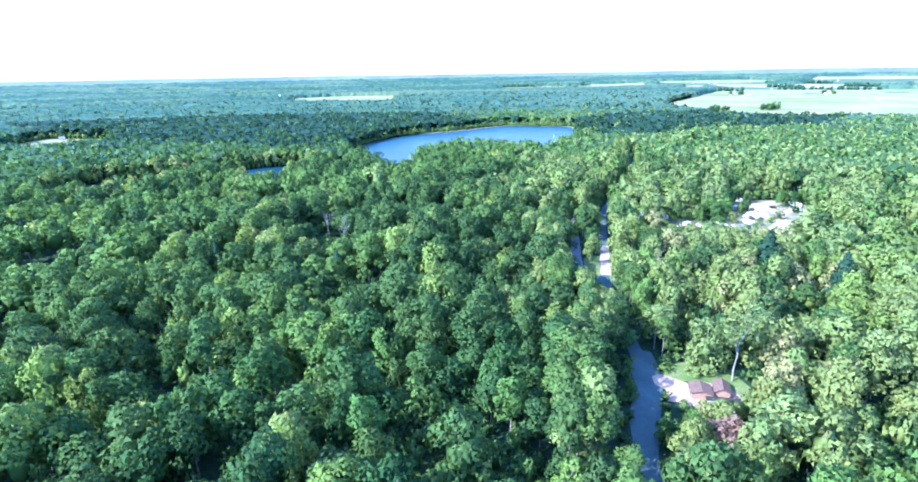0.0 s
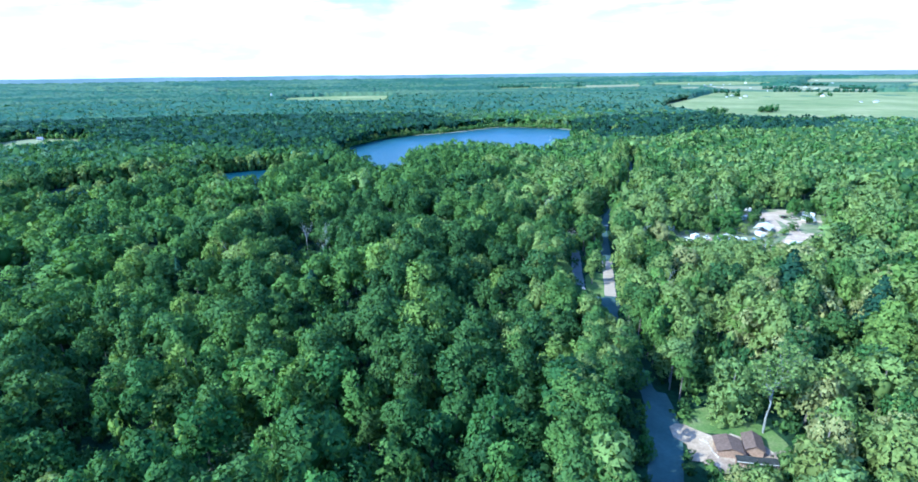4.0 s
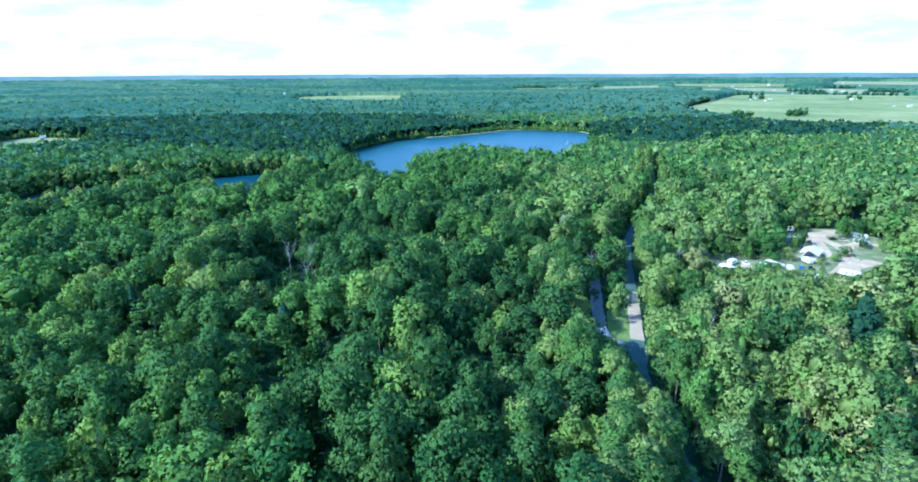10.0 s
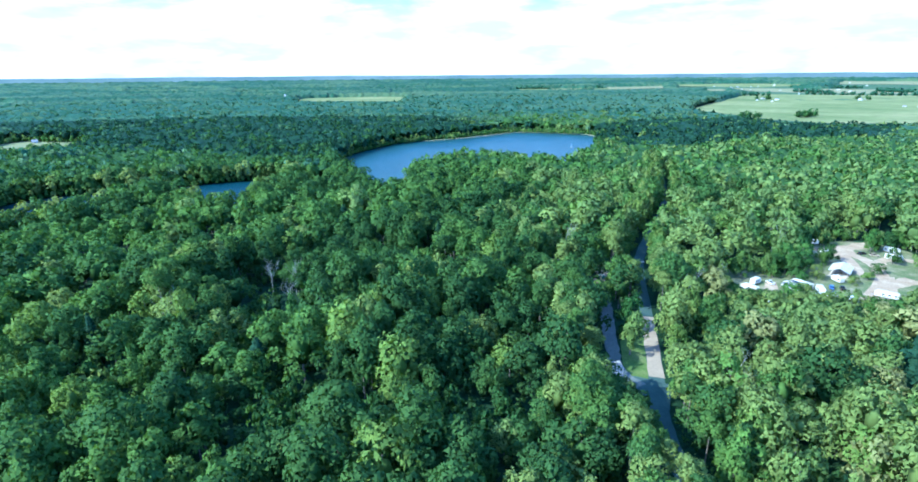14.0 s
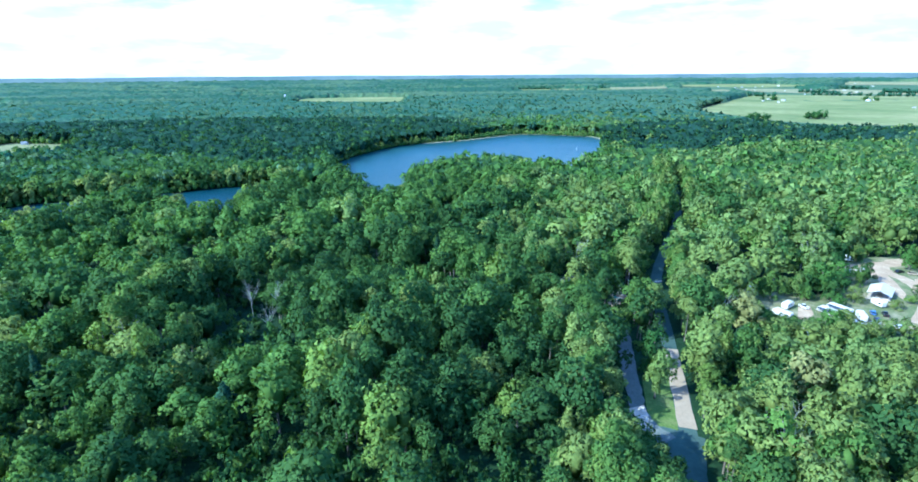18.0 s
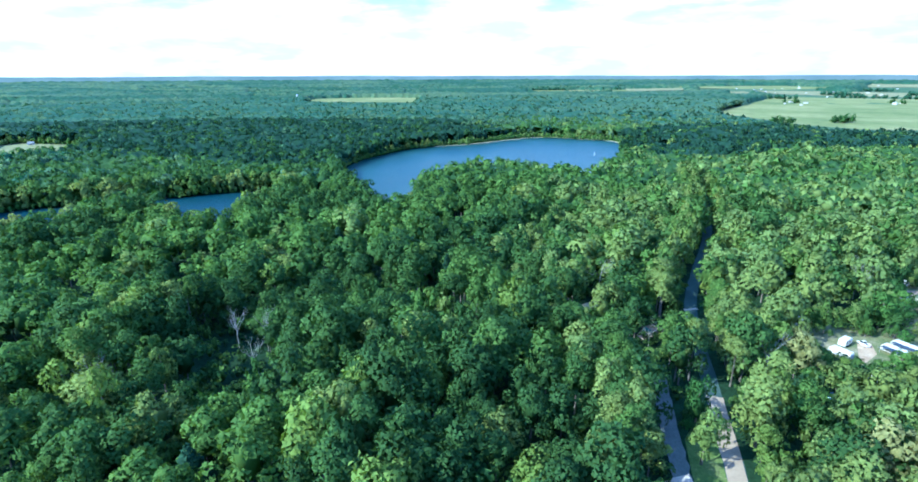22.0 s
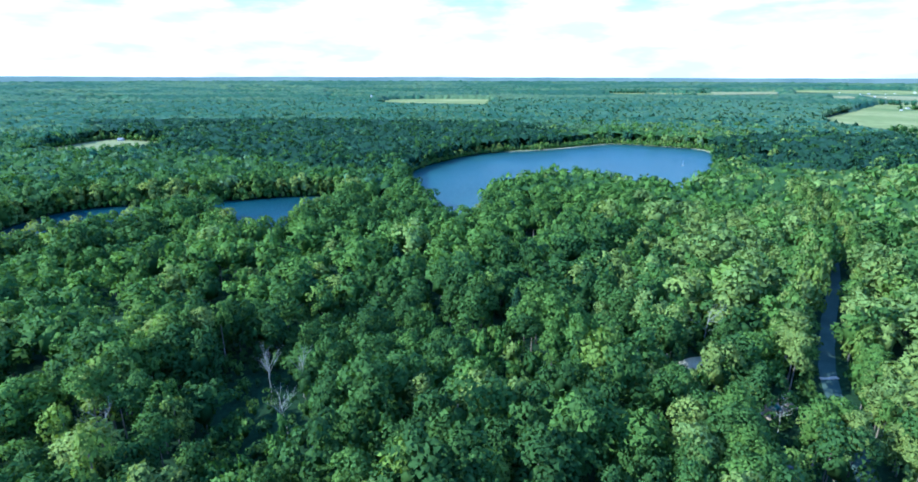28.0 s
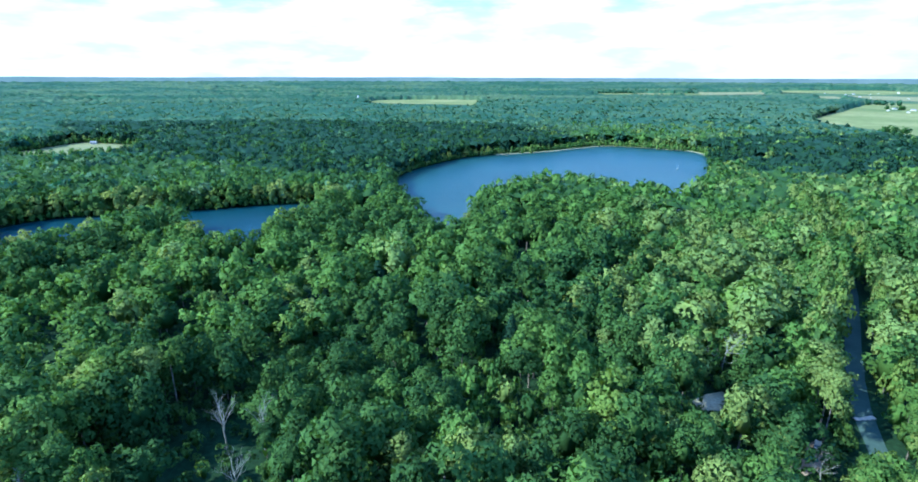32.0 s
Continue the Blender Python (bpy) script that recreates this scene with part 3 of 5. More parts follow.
def broadleaf(seed, count, size, lobes, core, tall=1.0, squat=0.46, heart=0.34, lift=0.08, whole=0.5):
    """A crown of unit radius and height: billows of many sizes covered with leaf sprays, round a rough core. z from 0 (lowest leaves) to 1."""
    g = np.random.default_rng(seed)
    lean = g.uniform(-0.16, 0.16, 2)
    cs, rs = [], []
    bulge, taper = g.uniform(0.30, 0.60), g.uniform(1.7, 3.3)
    for k in range(lobes):
        a, h = g.uniform(0, 2 * np.pi), g.uniform(0.04, 0.97) ** 0.70
        wide = max(1 - (abs(h - bulge) / (1.03 - bulge if h > bulge else bulge + 0.25)) ** taper, 0.04) ** 0.6
        d = wide * g.uniform(0.36, 0.92)
        cs.append((d * math.cos(a) + lean[0] * h, d * math.sin(a) + lean[1] * h, h * 0.88))
        rs.append(g.uniform(0.15, 0.34))
    cs.append((lean[0], lean[1], 0.80))
    rs.append(0.26)
    cs, rs = np.array(cs), np.array(rs)
    flat = np.array([1, 1, 0.55 * tall])
    pts, nrm, out = [], [], []
    weight = rs ** 2 / (rs ** 2).sum()
    while len(pts) < count:
        k = g.choice(len(cs), p=weight)
        d = g.normal(0, 1, 3)
        d /= np.linalg.norm(d)
        if d[2] < -0.35:
            continue
        r = rs[k] * (g.uniform(0.86, 1.08) if g.random() < 0.86 else g.uniform(1.08, 1.4))
        p = cs[k] + d * r * flat
        q = np.linalg.norm((p - cs) / flat, axis=1) / rs
        if (np.delete(q, k) < 0.85).any() and g.random() < 0.92:
            continue
        pts.append(p)
        nrm.append(d + (0, 0, 0.15))
        out.append(p * (1, 1, 0.7) - (lean[0] * 0.4, lean[1] * 0.4, 0.25))
    pts, nrm = np.array(pts), np.array(nrm)
    v, tris, light = sprays(pts, nrm, size, g, squat, (1 - whole) * unit(nrm) + whole * unit(np.array(out)) + (0, 0, lift))
    cv = core[0] * (heart, heart, 0.12 + 0.44 * heart) * g.uniform(0.72, 1.16, (len(core[0]), 1)) + (0, 0, 0.40)
    return np.concatenate([v, cv]), np.concatenate([tris, core[1] + len(v)]), np.concatenate([light, unit(core[0] - (0, 0, 0.5))])


def conifer(seed, tiers, around, size, core):
    """A pine of unit radius and height: drooping whorls, narrowing to the tip."""
    g = np.random.default_rng(seed)
    pts, nrm = [], []
    for k in range(tiers):
        h = (k + 0.3) / tiers
        w = (1 - h) ** 0.8
        for j in range(max(3, int(around * (0.3 + w)))):
            a, d = g.uniform(0, 2 * np.pi), w * g.uniform(0.45, 1.0)
            pts.append((d * math.cos(a), d * math.sin(a), h - 0.10 * d + g.uniform(-0.02, 0.02)))
            nrm.append((0.7 * math.cos(a), 0.7 * math.sin(a), 0.8))
    v, tris, light = sprays(np.array(pts), np.array(nrm), size, g)
    cv = core[0] * (0.45, 0.45, 0.45) * (1 - 0.5 * (core[0][:, 2:] + 1) / 2) + (0, 0, 0.45)
    return np.concatenate([v, cv]), np.concatenate([tris, core[1] + len(v)]), np.concatenate([light, unit(core[0])])


def trunk_of(sides, rings):
    """A tapered trunk, unit height, unit foot radius."""
    vs, fs = [], []
    for j in range(rings + 1):
        h = j / rings
        for k in range(sides):
            a = 2 * math.pi * k / sides
            r = (1 - 0.65 * h) * (1.25 if j == 0 else 1)
            vs.append((r * math.cos(a), r * math.sin(a), h))
    for j in range(rings):
        fs += [(j * sides + k, j * sides + (k + 1) % sides, (j + 1) * sides + (k + 1) % sides, (j + 1) * sides + k) for k in range(sides)]
    return np.array(vs), np.array(fs)


NEAR = [broadleaf(100 + k, 1130, 0.074, 17 + 3 * (k % 4), ICO1, (1.0, 1.15, 0.9)[k % 3], 0.46, 0.31) for k in range(9)] + [conifer(150, 17, 60, 0.085, ICO1), conifer(151, 15, 66, 0.09, ICO1)]
MID = [broadleaf(200 + k, 390, 0.106, 13 + k % 5, ICO1, (1.0, 1.15)[k % 2], 0.46, 0.45, 0.15, 0.62) for k in range(8)] + [conifer(250, 10, 30, 0.14, ICO1)]
FAR = [broadleaf(300 + k, 54, 0.178, 9, ICO1, 1.0, 0.7, 0.56, 0.3, 0.7) for k in range(8)]


SHRUB = [broadleaf(500 + k, 86, 0.17, 9, ICO1, 1.0, 0.6, 0.42, 0.1) for k in range(6)]
LAST = [broadleaf(400 + k, 14, 0.30, 7, ICO1, 1.0, 0.85, 0.72, 0.5) for k in range(6)]


def scatter(step, test, seed, small=0.0, even=1.0):
    """Trees on a shaken grid: x, y, height, crown radius, kind of leaf."""
    g = np.random.default_rng(seed)
    xs = np.arange(-2700, 2500, step)
    ys = np.arange(-420, 2300, step)
    near = test(xs[None, :] + 0 * ys[:, None], ys[:, None] + 0 * xs[None, :])
    iy, ix = np.nonzero(near)
    x = xs[ix] + (iy % 2) * step / 2 + g.uniform(-0.55, 0.55, len(ix)) * step
    y = ys[iy] + g.uniform(-0.5, 0.5, len(ix)) * step
    keep = test(x, y) & woods(x, y)
    x, y = x[keep], y[keep]
    big = wavy_all(x, y, 45, 3.1)
    gaps = wavy_all(x, y, 34, 7.7)
    keep = g.random(len(x)) < np.where(gaps < -0.33, 1.0, small) if small else gaps > np.where((y < 360) & (x < 40), -0.31, np.where(y < 300, -0.40, -0.52))
    x, y, big = x[keep], y[keep], big[keep]
    n = len(x)
    grown = g.beta(1.6, 1.8, n)
    h = (18.0 + 8.0 * even * big + 8.0 * even * (grown - 0.47) + 7.0 * even * wavy_all(x, y, 19, 5.3) + g.normal(0, 2.4 * even, n)).clip(7, 28)
    bank = (np.minimum(off_line(x, y, LAKE), off_line(x, y, ARM)) < 30) & ((y < 810) | ((x > 100) & (y < 900)))
    h = np.where(bank, np.maximum(h, 19.5 + g.normal(0, 1, n)), h)
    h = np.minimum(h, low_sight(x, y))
    keep = h > 4.5
    x, y, h, big, grown = x[keep], y[keep], h[keep], big[keep], grown[keep]
    n = len(x)
    r = step * (0.46 + 0.52 * grown) * (0.6 + 0.4 * h / 19)
    r = np.minimum(r * (1.22 - 0.22 * even), 0.55 * h)
    if small:
        h, r = np.minimum(g.uniform(6, 13, n), h), g.uniform(2.4, 4.4, n)
    stand = wavy_all(x, y, 80, 12.3) + g.normal(0, 1, n) * np.where(y < 330, 0.20, 0.13) + 0.12 * np.clip((y - 260) / 150, 0, 1)
    # kinds nudged lighter or darker area by area to match tones
    for cx, cy, wide, more in ((-60, 115, 45, 0.30), (-70, 205, 45, -0.30), (-85, 255, 45, -0.35), (-190, 340, 140, 0.40), (25, 115, 40, -0.1), (170, 260, 60, 0.22), (85, 305, 80, -0.42)):
        stand += more * np.exp(-((x - cx) ** 2 + (y - cy) ** 2) / wide ** 2)
    grade = np.digitize(stand, [-0.42, -0.2, 0.05, 0.25, 0.5])
    deep, east_mix, plain = np.array([4, 4, 0, 0, 1, 1]), np.array([2, 2, 3, 2, 5, 5]), np.array([0, 0, 1, 1, 1, 3])
    kind = np.where(g.random(n) < np.clip((x - 18) / 62, 0.0, 0.95), np.where(y < 330, east_mix[grade], np.array([1, 2, 3, 2, 3, 3])[grade]), deep[grade])
    # darker kinds behind the arm carry on the painted cloud shade
    kind = np.where(g.random(n) < np.clip((y - 380) / 200, 0, 1) * np.clip((320 - x) / 200, 0.35, 1), np.where((x < -60) & (y > 450) & (y < 800), np.array([4, 4, 0, 0, 0, 1])[grade], plain[grade]), kind)
    kind[(g.random(n) < 0.04) & (y < 330) & (x > 60)] = 6
    kind[(g.random(n) < 0.03) & (y < 420)] = 5
    mix, dark_few = g.random(n), g.choice(np.array([0, 1, 1, 4]), n)
    kind = np.where((x > 48) & (y < 420) & np.isin(kind, (2, 3, 5)) & (mix < 0.2), dark_few, kind)
    west = (x <= 48) & (y < 420)
    kind = np.where(west & (mix < 0.1), 4, np.where(west & (mix > 0.96), 2, np.where(west & (mix > 0.94), 5, kind)))
    pines = inside(x, y, [(118, 185), (110, 250), (165, 285), (205, 265), (190, 200)])
    kind[g.random(n) < np.where(pines, 0.10, 0.006)] = 7
    # cloud shade painted in by switching trees to the darkest leaf kinds
    for stand_of in CLOUD_SHADE:
        cloud_shaded = inside(x + 40 * big, y + 60 * big, stand_of) & (g.random(n) < 0.9)
        kind = np.where(cloud_shaded, np.where(g.random(n) < 0.75, 7, 4), kind)
        stand = np.where(cloud_shaded, -1.0, stand)
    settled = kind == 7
    for stand_of in CLOUD_SHADE:
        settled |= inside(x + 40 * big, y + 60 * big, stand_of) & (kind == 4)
    # with distance, leaves change to the haze-tinted greens
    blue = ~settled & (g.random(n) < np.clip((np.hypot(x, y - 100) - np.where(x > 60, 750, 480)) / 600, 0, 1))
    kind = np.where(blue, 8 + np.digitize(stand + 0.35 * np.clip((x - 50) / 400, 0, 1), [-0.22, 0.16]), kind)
    return x, y, h, r, kind


def away(x, y):
    return off_line(x, y, TRACK)


def planted(name, trees, variants, with_trunk, label, seed, deep=False, body=(2.0, 3.3)):
    """One mesh of many trees: crowns of the given kinds, each turned and stretched in its own way."""
    g = np.random.default_rng(seed)
    x, y, h, r, kind = trees
    base = lie(x, y)
    pine = kind == 7
    n_broad = sum(1 for _ in variants) - (2 if variants is NEAR else 1 if variants is MID else 0)
    pick = np.where(pine & (n_broad < len(variants)), g.integers(n_broad, max(len(variants), n_broad + 1), len(x)), g.integers(0, n_broad, len(x)))
    vs, ns, quads, tris, iq, it, count = [], [], [], [], [], [], 0
    for k, (bv, bt, bn) in enumerate(variants):
        sel = np.nonzero(pick == k)[0]
        if not len(sel):
            continue
        m = len(sel)
        a = g.uniform(0, 2 * np.pi, m)
        sx, sy = r[sel] * g.uniform(0.85, 1.15, m), r[sel] * g.uniform(0.85, 1.15, m)
        low = np.where(pine[sel], 0.12 * h[sel], np.maximum(0.12 * h[sel], h[sel] - r[sel] * g.uniform(*body, m)))
        low = 0.06 * h[sel] if deep else low
        px, py = bv[None, :, 0] * sx[:, None], bv[None, :, 1] * sy[:, None]
        c, s = np.cos(a)[:, None], np.sin(a)[:, None]
        out_v = np.stack([px * c - py * s + x[sel][:, None], px * s + py * c + y[sel][:, None], bv[None, :, 2] * (h[sel] - low)[:, None] + (low + base[sel])[:, None]], -1)
        off = count + np.arange(m)[:, None, None] * len(bv)
        vs.append(out_v.reshape(-1, 3))
        ns.append(np.stack([bn[None, :, 0] * c - bn[None, :, 1] * s, bn[None, :, 0] * s + bn[None, :, 1] * c, bn[None, :, 2] + 0 * c], -1).reshape(-1, 3))
        tris.append((bt[None] + off).reshape(-1, 3))
        it.append(np.repeat(kind[sel], len(bt)))
        count += m * len(bv)
    if with_trunk:
        tv, tf = trunk_of(4, 1)
        m = len(x)
        out_v = np.stack([tv[None, :, 0] * (0.013 * h)[:, None] + x[:, None], tv[None, :, 1] * (0.013 * h)[:, None] + y[:, None], tv[None, :, 2] * (0.7 * h)[:, None] + base[:, None] - 0.1], -1)
        off = count + np.arange(m)[:, None, None] * len(tv)
        vs.append(out_v.reshape(-1, 3))
        ns.append(np.tile(unit(tv * (1, 1, 0)), (m, 1)))
        quads.append((tf[None] + off).reshape(-1, 4))
        iq.append(np.full(m * len(tf), 11))
        count += m * len(tv)
    me = mesh_of(name, np.concatenate(vs), [np.concatenate(quads) if quads else [], np.concatenate(tris)], LEAVES + HAZE_LEAVES + [BARK], np.concatenate(iq + it), normals=np.concatenate(ns))
    return tagged(new(name, me), label, "woods", kind="stuff")


near_trees = scatter(9.2, lambda x, y: in_view(x, y) & (away(x, y) < 178), 21)
small_trees = scatter(7.4, lambda x, y: in_view(x, y) & (away(x, y) < 190), 26, 0.16)
mid_trees = scatter(10.0, lambda x, y: in_view(x, y) & (away(x, y) >= 178) & (away(x, y) < 370), 22, 0.0, 0.8)
far_trees = scatter(10.9, lambda x, y: in_view(x, y) & (away(x, y) >= 370) & (away(x, y) < 1050), 23, 0.0, 0.42)
last_trees = scatter(15.2, lambda x, y: in_view(x, y) & (away(x, y) >= 1050) & (away(x, y) < 2000), 24, 0.0, 0.35)


# the woods go on behind and beside the flight
start_trees = scatter(10.4, lambda x, y: ~in_view(x, y) & (np.hypot(x, y - 30) < 130), 27)
start_young = scatter(8.0, lambda x, y: ~in_view(x, y) & (np.hypot(x, y - 30) < 130), 28, 0.12)
round_trees = scatter(13.0, lambda x, y: ~in_view(x, y) & (np.hypot(x, y - 100) < 400) & (np.hypot(x, y - 30) >= 130), 29)


def row_trees(lines, seed, wide=(0.25, 0.36)):
    """Trees in rows along banks and roads: (line, spacing, offset to one side, lowest, highest)."""
    g = np.random.default_rng(seed)
    xs, ys, hs, rs = [], [], [], []
    for line, gap, side, lo, hi in lines:
        walked, nxt = 0.0, 0.0
        for (x0, y0), (x1, y1) in zip(line, line[1:]):
            d = math.hypot(x1 - x0, y1 - y0)
            while nxt <= walked + d and d > 0:
                u = (nxt - walked) / d
                off = side + g.normal(0, 0.8)
                xs.append(x0 + (x1 - x0) * u - (y1 - y0) / d * off)
                ys.append(y0 + (y1 - y0) * u + (x1 - x0) / d * off)
                hs.append(g.uniform(lo, hi))
                rs.append(g.uniform(*wide) * hs[-1])
                nxt += gap * g.uniform(0.75, 1.25)
            walked += d
    x, y, h, r = (np.array(v) for v in (xs, ys, hs, rs))
    ok = ~inside(x, y, LAKE) & ~inside(x, y, ARM) & in_view(x, y) & (off_line(x, y, ROAD) > 5.0) & (off_line(x, y, LANE) > 4.3) & (off_line(x, y, DAM) > 4)
    for poly in (PAD, APPROACH, LAWN, ISLE, CAMP, FORK, WIDE, SHADE):
        ok &= ~inside(x, y, poly)
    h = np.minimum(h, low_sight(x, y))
    ok &= h > 4
    kind = np.array([0, 1, 2, 1, 1, 2, 3, 5])[g.integers(0, 8, len(x))]
    kind = np.where((x < 62) & (y < 300), np.array([0, 1, 2, 1])[g.integers(0, 4, len(x))], kind)
    return tuple(a[ok] for a in (x, y, h, np.minimum(r, 0.46 * h), kind))


def stretch_of(line, y0, y1):
    return [p for p in line if y0 <= p[1] <= y1]


bank_trees = row_trees([(LAKE + LAKE[:1], 10.0, side, 9, 13) for side in (-4.0, 4.0)] + [(ARM + ARM[:1], 9.0, side, 15, 23) for side in (-4.0, 4.0)], 41, (0.34, 0.46))
# the rows away from road and lane are added to shade road, junction, gap
road_trees = row_trees([(stretch_of(ROAD, 70, 222), 7.5, 6.8, 16, 22), (stretch_of(ROAD, 290, 620), 5.5, 7.0, 19, 24), (stretch_of(ROAD, 290, 620), 6.0, 13.0, 20, 25), (stretch_of(ROAD, 160, 225), 7.5, -7.0, 14, 19), (stretch_of(ROAD, 225, 292), 6.0, -6.3, 9, 14),
                        (stretch_of(ROAD, 292, 620), 7.5, -7.4, 14, 19), (stretch_of(LANE, 238, 304), 6.0, 10.5, 16, 21), (stretch_of(LANE, 294, 305), 5.0, -5.0, 14, 18), (stretch_of(LANE, 236, 304), 5.5, 16.0, 19, 22), (stretch_of(ROAD, 170, 236), 5.5, 13.0, 19, 21), ([(33, 104), (36, 126), (45, 149), (54, 169)], 5.0, 0.0, 21, 24), ([(26, 104), (29, 126), (38, 149), (47, 169)], 6.0, 0.0, 21, 25), ([(43, 200), (52, 224)], 5.0, 0.0, 21, 23), ([(47, 203), (54.5, 219)], 5.0, 0.0, 20, 22), ([(40, 205), (48, 226)], 5.0, 0.0, 22, 24), ([(-113, 274), (-112, 312), (-104, 322)], 5.5, 0.0, 24, 27), ([(-118, 280), (-117, 312)], 6.0, 0.0, 24, 27), ([(-112, 276), (-92, 280)], 6.0, 0.0, 20, 23)], 42, (0.19, 0.28))
bank_trees = tuple(np.concatenate([a, b]) for a, b in zip(bank_trees, road_trees))



def gap_growth(step, seed):
    """Low shrubs wherever no crown covers the ground of the nearer woods."""
    g = np.random.default_rng(seed)
    stems = kdtree.KDTree(sum(len(t[0]) for t in (near_trees, mid_trees, small_trees, bank_trees)))
    crowns = np.concatenate([t[3] for t in (near_trees, mid_trees, small_trees, bank_trees)])
    for k, (x, y) in enumerate(np.concatenate([np.stack(t[:2], 1) for t in (near_trees, mid_trees, small_trees, bank_trees)])):
        stems.insert((x, y, 0), k)
    stems.balance()
    xs, ys = np.meshgrid(np.arange(-260, 300, step), np.arange(62, 400, step))
    x, y = (xs + g.uniform(-0.5, 0.5, xs.shape) * step).ravel(), (ys + g.uniform(-0.5, 0.5, ys.shape) * step).ravel()
    ok = in_view(x, y) & (away(x, y) < 190) & (off_line(x, y, ROAD) > 4.6) & (off_line(x, y, LANE) > 4.2) & (off_line(x, y, DRIVE) > 4)
    for poly in (PAD, APPROACH, LAWN, ISLE, CAMP, FORK, WIDE, HOLLOW, SIDE):
        ok &= ~inside(x, y, poly)
    x, y = x[ok], y[ok]
    free = np.array([d > 0.55 * crowns[k] for _, k, d in (stems.find((a, b, 0)) for a, b in zip(x, y))])
    x, y = x[free], y[free]
    # half of the shrubs left out in the two gaps
    bared = (inside(x, y, GAP) | inside(x, y, WEST_GAP)) & (g.random(len(x)) < 0.5)
    x, y = x[~bared], y[~bared]
    n = len(x)
    r = g.uniform(1.5, 3.0, n)
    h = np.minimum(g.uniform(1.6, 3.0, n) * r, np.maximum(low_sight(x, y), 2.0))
    return x, y, h, r, np.array([0, 4, 4, 1, 0])[g.integers(0, 5, n)]


gap_shrubs = gap_growth(4.4, 71)

# the trees that the flight passes first stand singly
FIRST = 160.0
single = near_trees[1] < FIRST
rest = tuple(a[~single] for a in near_trees)
NAMES = ["dark green oak", "fresh green maple", "yellowish green hickory", "grey-green ash", "deep green walnut", "bright lime-green poplar", "pale yellow-green drying tree", "dark green pine"]


def single_trees():
    g = np.random.default_rng(5)
    crowns = {}
    tv, tf = trunk_of(7, 4)
    trunk_mesh = mesh_of("trunk", tv, [tf], [BARK], smooth=True)
    for x, y, h, r, kind in zip(*(a[single] for a in near_trees)):
        k = int(g.integers(9, 11)) if kind == 7 else int(g.integers(0, 9))
        if (k, kind) not in crowns:
            v, t, light = NEAR[k]
            crowns[k, kind] = mesh_of("crown", v, [t], [LEAVES[kind]], normals=light)
        tree = thing("tree" if kind != 7 else "pine_tree", pose(x, y, 0, 0, 0, g.uniform(0, 360)), NAMES[kind] + " standing in dense woods", "tree", "trees of the near woods")
        low = 0.12 * h if kind == 7 else max(0.12 * h, h - r * g.uniform(2.1, 3.4))
        c = new("crown", crowns[k, kind])
        c.parent = tree
        c.matrix_basis = Matrix.LocRotScale((0, 0, low), None, (r * g.uniform(0.85, 1.15), r * g.uniform(0.85, 1.15), h - low))
        s = new("trunk", trunk_mesh)
        s.parent = tree
        s.matrix_basis = Matrix.LocRotScale((0, 0, -0.1), None, (0.015 * h, 0.015 * h, 0.75 * h))


single_trees()
planted("near_woods", rest, NEAR, True, "dense green broadleaf woods with dark gaps", 31)
shrubs = row_trees([(LAKE + LAKE[:1], 4.5, side, 4.6, 9) for side in (-1.5, 1.5)] + [(ARM + ARM[:1], 4.5, side, 4.6, 9) for side in (-1.5, 1.5)] + [(DAM, 4.5, 6.0, 4.5, 8), (DAM, 5.0, 9.5, 6, 11)] + [(HAY + HAY[:1], 8.0, side, 6, 11) for side in (-4.0, 4.0)], 43, (0.5, 0.75))
camp_edge = row_trees([(CAMP + CAMP[:1], 4.2, side, 6, 12) for side in (-3.0, 3.0)], 46, (0.34, 0.46))
planted("camp_edge_shrubs", camp_edge, MID, True, "low leafy growth round the campground clearing", 47, True)
planted("bank_shrubs", shrubs, FAR, False, "low green shrubs along the water", 44, True)
by_road = away(bank_trees[0], bank_trees[1]) < 185
planted("edge_woods", tuple(a[~by_road] for a in bank_trees), MID, True, "green trees along the banks and the far road", 38, True)
planted("roadside_woods", tuple(a[by_road] for a in bank_trees), NEAR, True, "green trees along the road and lane, and rows added for shade", 48, False, (1.6, 2.5))
planted("gap_shrubs", gap_shrubs, SHRUB, False, "low shrubs on the forest floor between the crowns", 72, True)
planted("undergrowth", small_trees, SHRUB, False, "young trees and shrubs between the tall crowns", 37, True)
planted("middle_woods", mid_trees, MID, True, "dense green broadleaf woods round the lake", 32)
planted("start_woods", start_trees, MID, True, "dense green broadleaf woods round the winding road", 49, True)
planted("start_undergrowth", start_young, SHRUB, False, "young trees and shrubs round the winding road", 50, True)
planted("outer_woods", round_trees, LAST, False, "dense green woods all round", 45, True)
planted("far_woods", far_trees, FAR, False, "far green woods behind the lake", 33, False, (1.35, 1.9))


